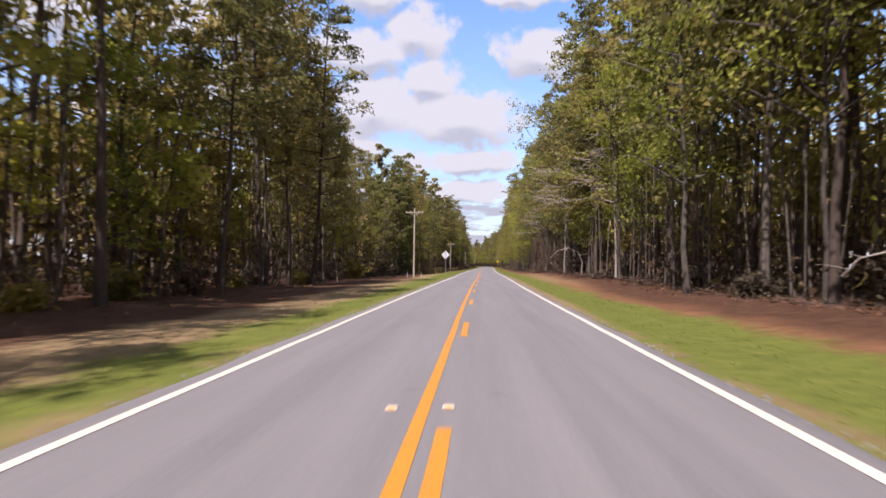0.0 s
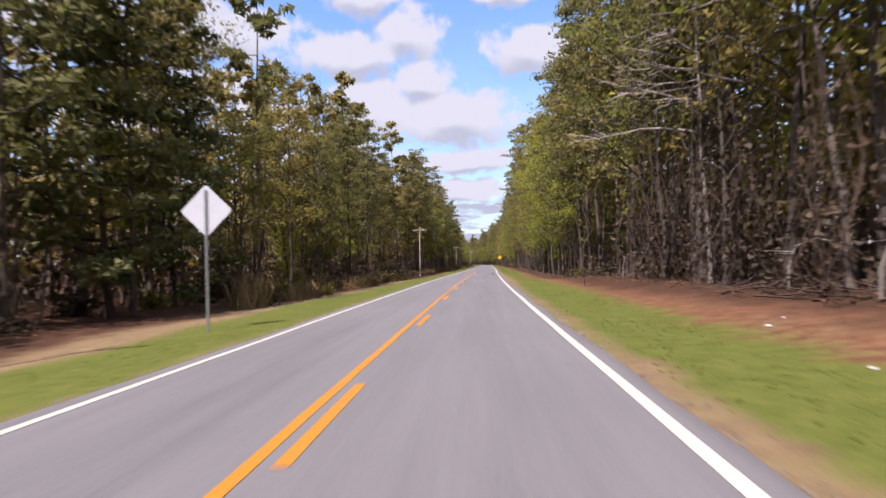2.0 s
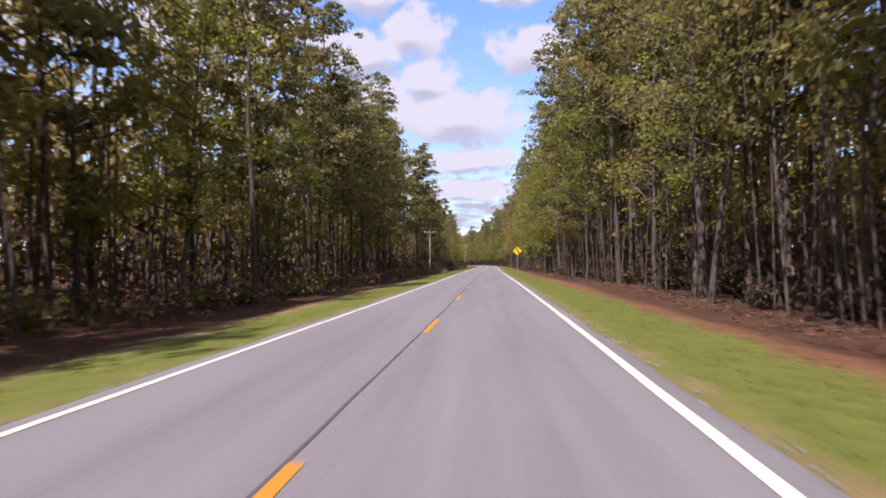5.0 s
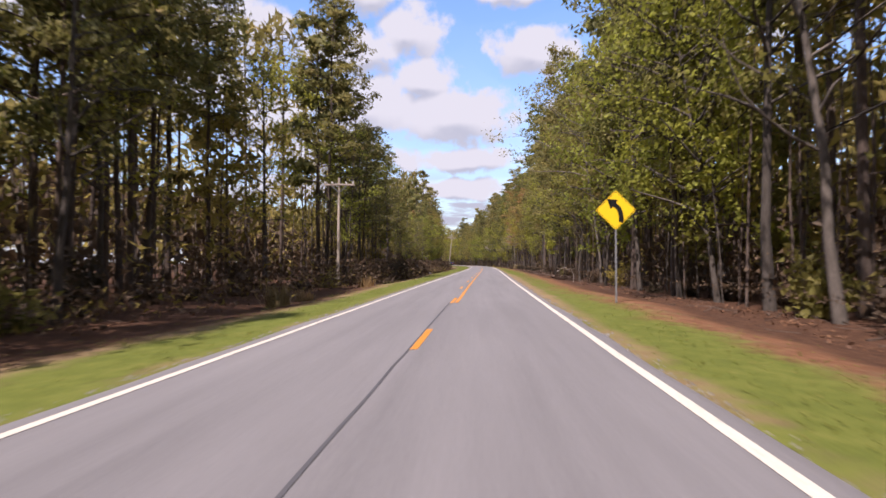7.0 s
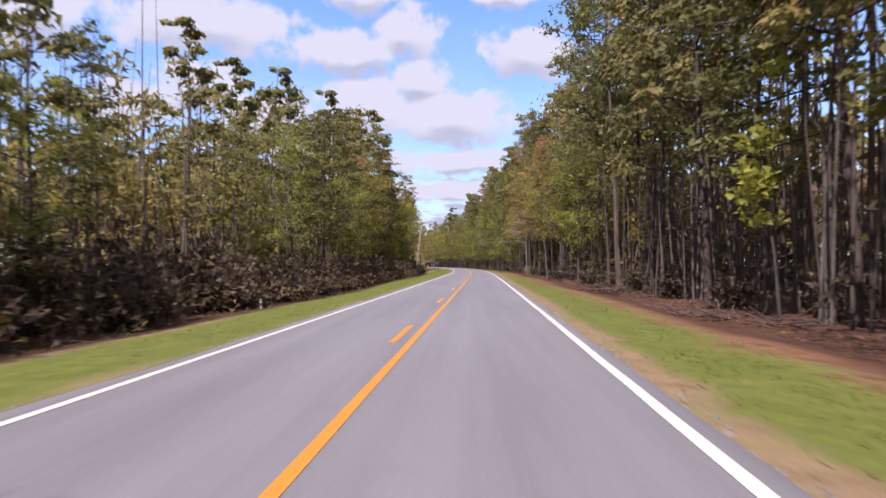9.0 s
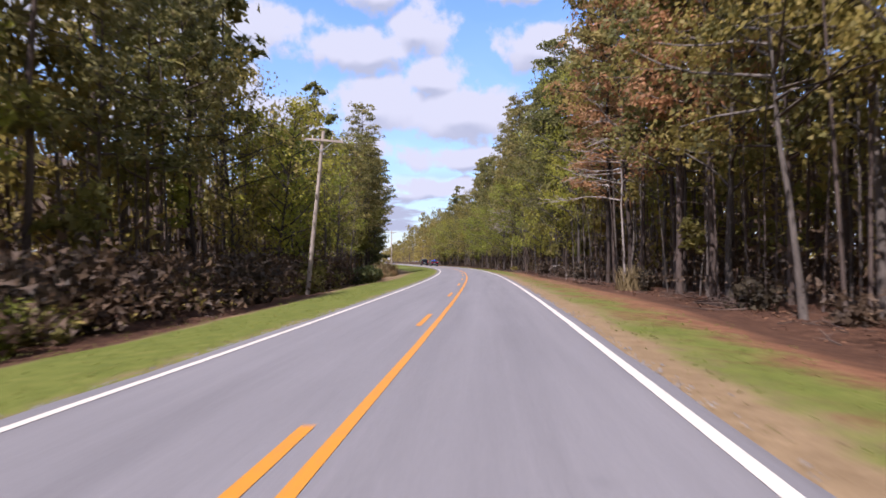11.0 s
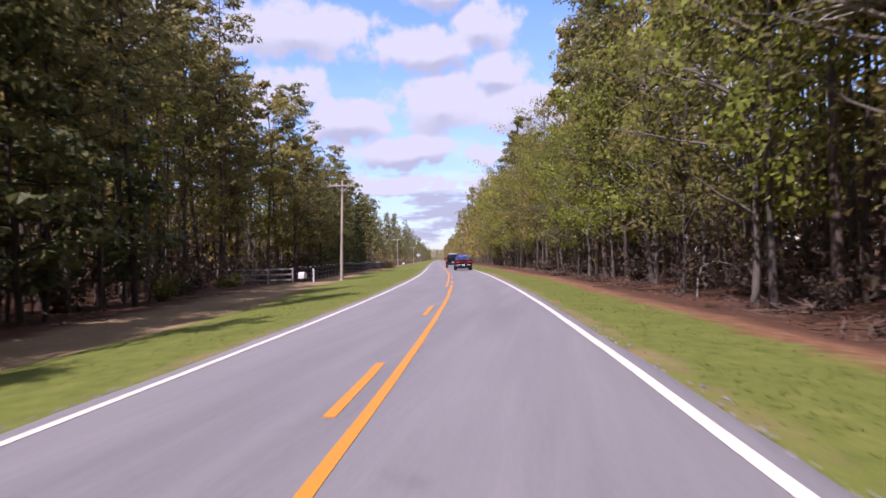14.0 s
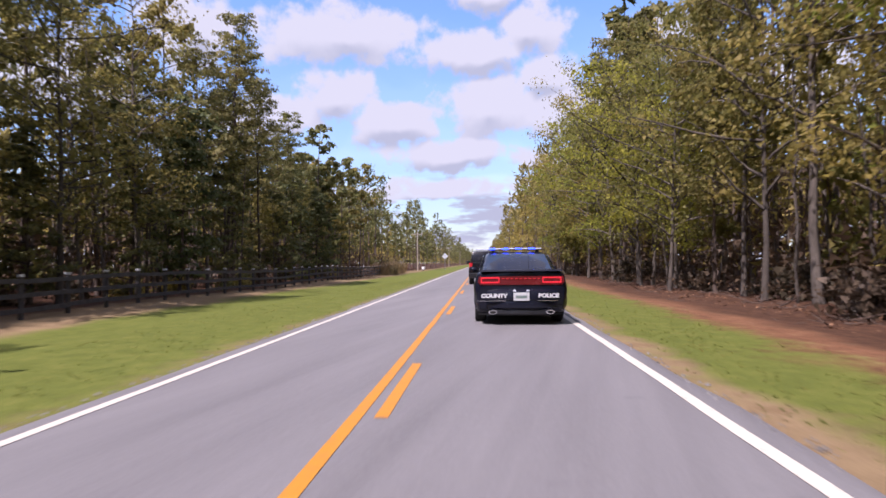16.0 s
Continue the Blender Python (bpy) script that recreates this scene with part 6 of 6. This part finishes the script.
def gravel_edge():
    """Loose stones where the asphalt crumbles into the verge."""
    g = np.random.default_rng(51)
    s, side = g.uniform(10, 620, 9000), g.choice([-1, 1], 9000)
    lat = side * (2.86 + np.abs(g.normal(0, 0.12, 9000)))
    verts = []
    for a, b in zip(s, lat):
        p = np.array(spot(float(a), float(b), ground_height(float(a), float(b)) + (0.012 if abs(b) > 3.0 else 0.035)))
        r = float(g.uniform(0.012, 0.034))
        k = g.uniform(0.6, 1.1, 4) * r
        verts += [p + (k[0], 0, 0), p + (0, k[1], 0), p + (-k[2], 0, 0), p + (0, -k[3], 0), p + (0, 0, r * 0.9)]
    faces = [(i + a, i + b, i + 4) for i in range(0, len(verts), 5) for a, b in ((0, 1), (1, 2), (2, 3), (3, 0))]
    ob = link_mesh("gravel", verts, faces, GRAVEL)
    return tagged(ob, "loose grey stones along the crumbling asphalt edge", "gravel", kind="stuff")


gravel_edge()


def road_marker(s, lat):
    """Low reflective stud on the asphalt."""
    stud = new("road_marker")
    bm = bmesh.new()
    base = [(-0.05, -0.05, 0), (0.05, -0.05, 0), (0.05, 0.05, 0), (-0.05, 0.05, 0), (-0.042, -0.018, 0.018), (0.042, -0.018, 0.018), (0.042, 0.018, 0.018), (-0.042, 0.018, 0.018)]
    v = [bm.verts.new(p) for p in base]
    for f in ((0, 1, 5, 4), (1, 2, 6, 5), (2, 3, 7, 6), (3, 0, 4, 7), (4, 5, 6, 7), (3, 2, 1, 0)):
        bm.faces.new([v[i] for i in f])
    part("body", bm, WHITE_PAINT, stud)
    bm = bmesh.new()
    v = [bm.verts.new(p) for p in ((-0.04, -0.0485, 0.004), (0.04, -0.0485, 0.004), (0.036, -0.0235, 0.018), (-0.036, -0.0235, 0.018), (-0.04, -0.044, 0.002), (0.04, -0.044, 0.002), (0.036, -0.0205, 0.015), (-0.036, -0.0205, 0.015))]
    for f in ((0, 1, 2, 3), (7, 6, 5, 4), (0, 4, 5, 1), (1, 5, 6, 2), (2, 6, 7, 3), (3, 7, 4, 0)):
        bm.faces.new([v[i] for i in f])
    part("reflector", bm, AMBER, stud, "amber reflector face")
    stud.matrix_world = Matrix.Translation(spot(s, lat, line_height(s, lat) + 0.001)) @ Matrix.Rotation(heading(s), 4, "Z")
    return tagged(stud, "low amber reflective stud on the asphalt", "road stud", "road studs")


road_marker(16.6, -0.53)
road_marker(16.7, -0.05)


def paper_scrap(s, lat, size, seed):
    """A crumpled piece of litter on the soil."""
    r = random.Random(seed)
    bm = bmesh.new()
    bmesh.ops.create_icosphere(bm, subdivisions=2, radius=size)
    for v in bm.verts:
        k = 1 + 0.55 * noise.noise(v.co * (2.2 / size) + Vector((seed, 0, 0)))
        v.co = Vector((v.co.x * k, v.co.y * k * 0.7, v.co.z * k * 0.5))
    scrap = new("paper_scrap")
    part("sheet", bm, WHITE_PAINT, scrap)
    scrap.matrix_world = Matrix.Translation(on_ground(s, lat) + Vector((0, 0, size * 0.3))) @ Matrix.Rotation(r.uniform(0, 6.3), 4, "Z")
    return tagged(scrap, "crumpled white litter lying on the red soil", "litter")


for k, (s, lat, size) in enumerate(((100.9, 6.3, 0.06), (96.7, 5.6, 0.05), (97.3, 6.2, 0.045), (175.1, 4.5, 0.045), (179.4, 5.2, 0.04), (101.6, 6.9, 0.035))):
    paper_scrap(s, lat, size, k)


def stake(s, lat, tall):
    """Short pale stake in the brush."""
    post = new("stake")
    bm = bmesh.new()
    rod(bm, (0, 0, -0.2), (0, 0, tall), 0.035, 0.03, 8)
    part("post", bm, WHITE_PAINT, post)
    turned(post, s, lat)
    return tagged(post, "short pale boundary stake in the dry brush", "stake", "boundary stakes")


for s, lat, tall in ((94.7, -9.6, 0.55), (95.8, -7.9, 0.6), (375.6, -7.8, 0.45), (385.3, -9.5, 0.6), (395.8, -9.2, 0.6)):
    stake(s, lat, tall)


def bent_snag(s, lat, seed, size=1.0):
    """Pale dead sapling bowed over at the forest edge."""
    r = random.Random(seed)
    wood = Mesh()
    side = r.choice((-1, 1))
    pts = [Vector((0, 0, -0.2)), Vector((0.05, 0, 0.7)), Vector((0.2 * side, -0.1, 1.25)), Vector((0.7 * side, -0.2, 1.45)), Vector((1.3 * side, -0.25, 1.3)), Vector((1.7 * side, -0.3, 0.9))]
    wood.tube(pts, [0.034, 0.03, 0.025, 0.02, 0.014, 0.007], 6)
    for _ in range(5):
        wood.tube(wander(r, along(pts, r.uniform(0.3, 0.95)), Vector((r.gauss(0, 1), r.gauss(0, 1), r.uniform(-0.5, 0.8))), r.uniform(0.4, 0.9), 3, 0.25), [0.014, 0.011, 0.008, 0.004], 3)
    thing = new("dead_sapling")
    ob = new("stem", wood.data("dead_stem", PALE_BARK))
    ob.parent = thing
    turned(thing, s, lat)
    thing.scale = (size, size, size)
    return tagged(thing, "pale dead sapling bowed over the red soil", "tree")


for k, (s, lat) in enumerate(((102.5, 7.6), (107, 7.9), (127, 7.8), (25.5, 8.0), (342, 7.6), (482, 8.2), (541, 8.3))):
    bent_snag(s, lat + 1.6, 300 + k)
bent_snag(78, 10.4, 310, 1.9)
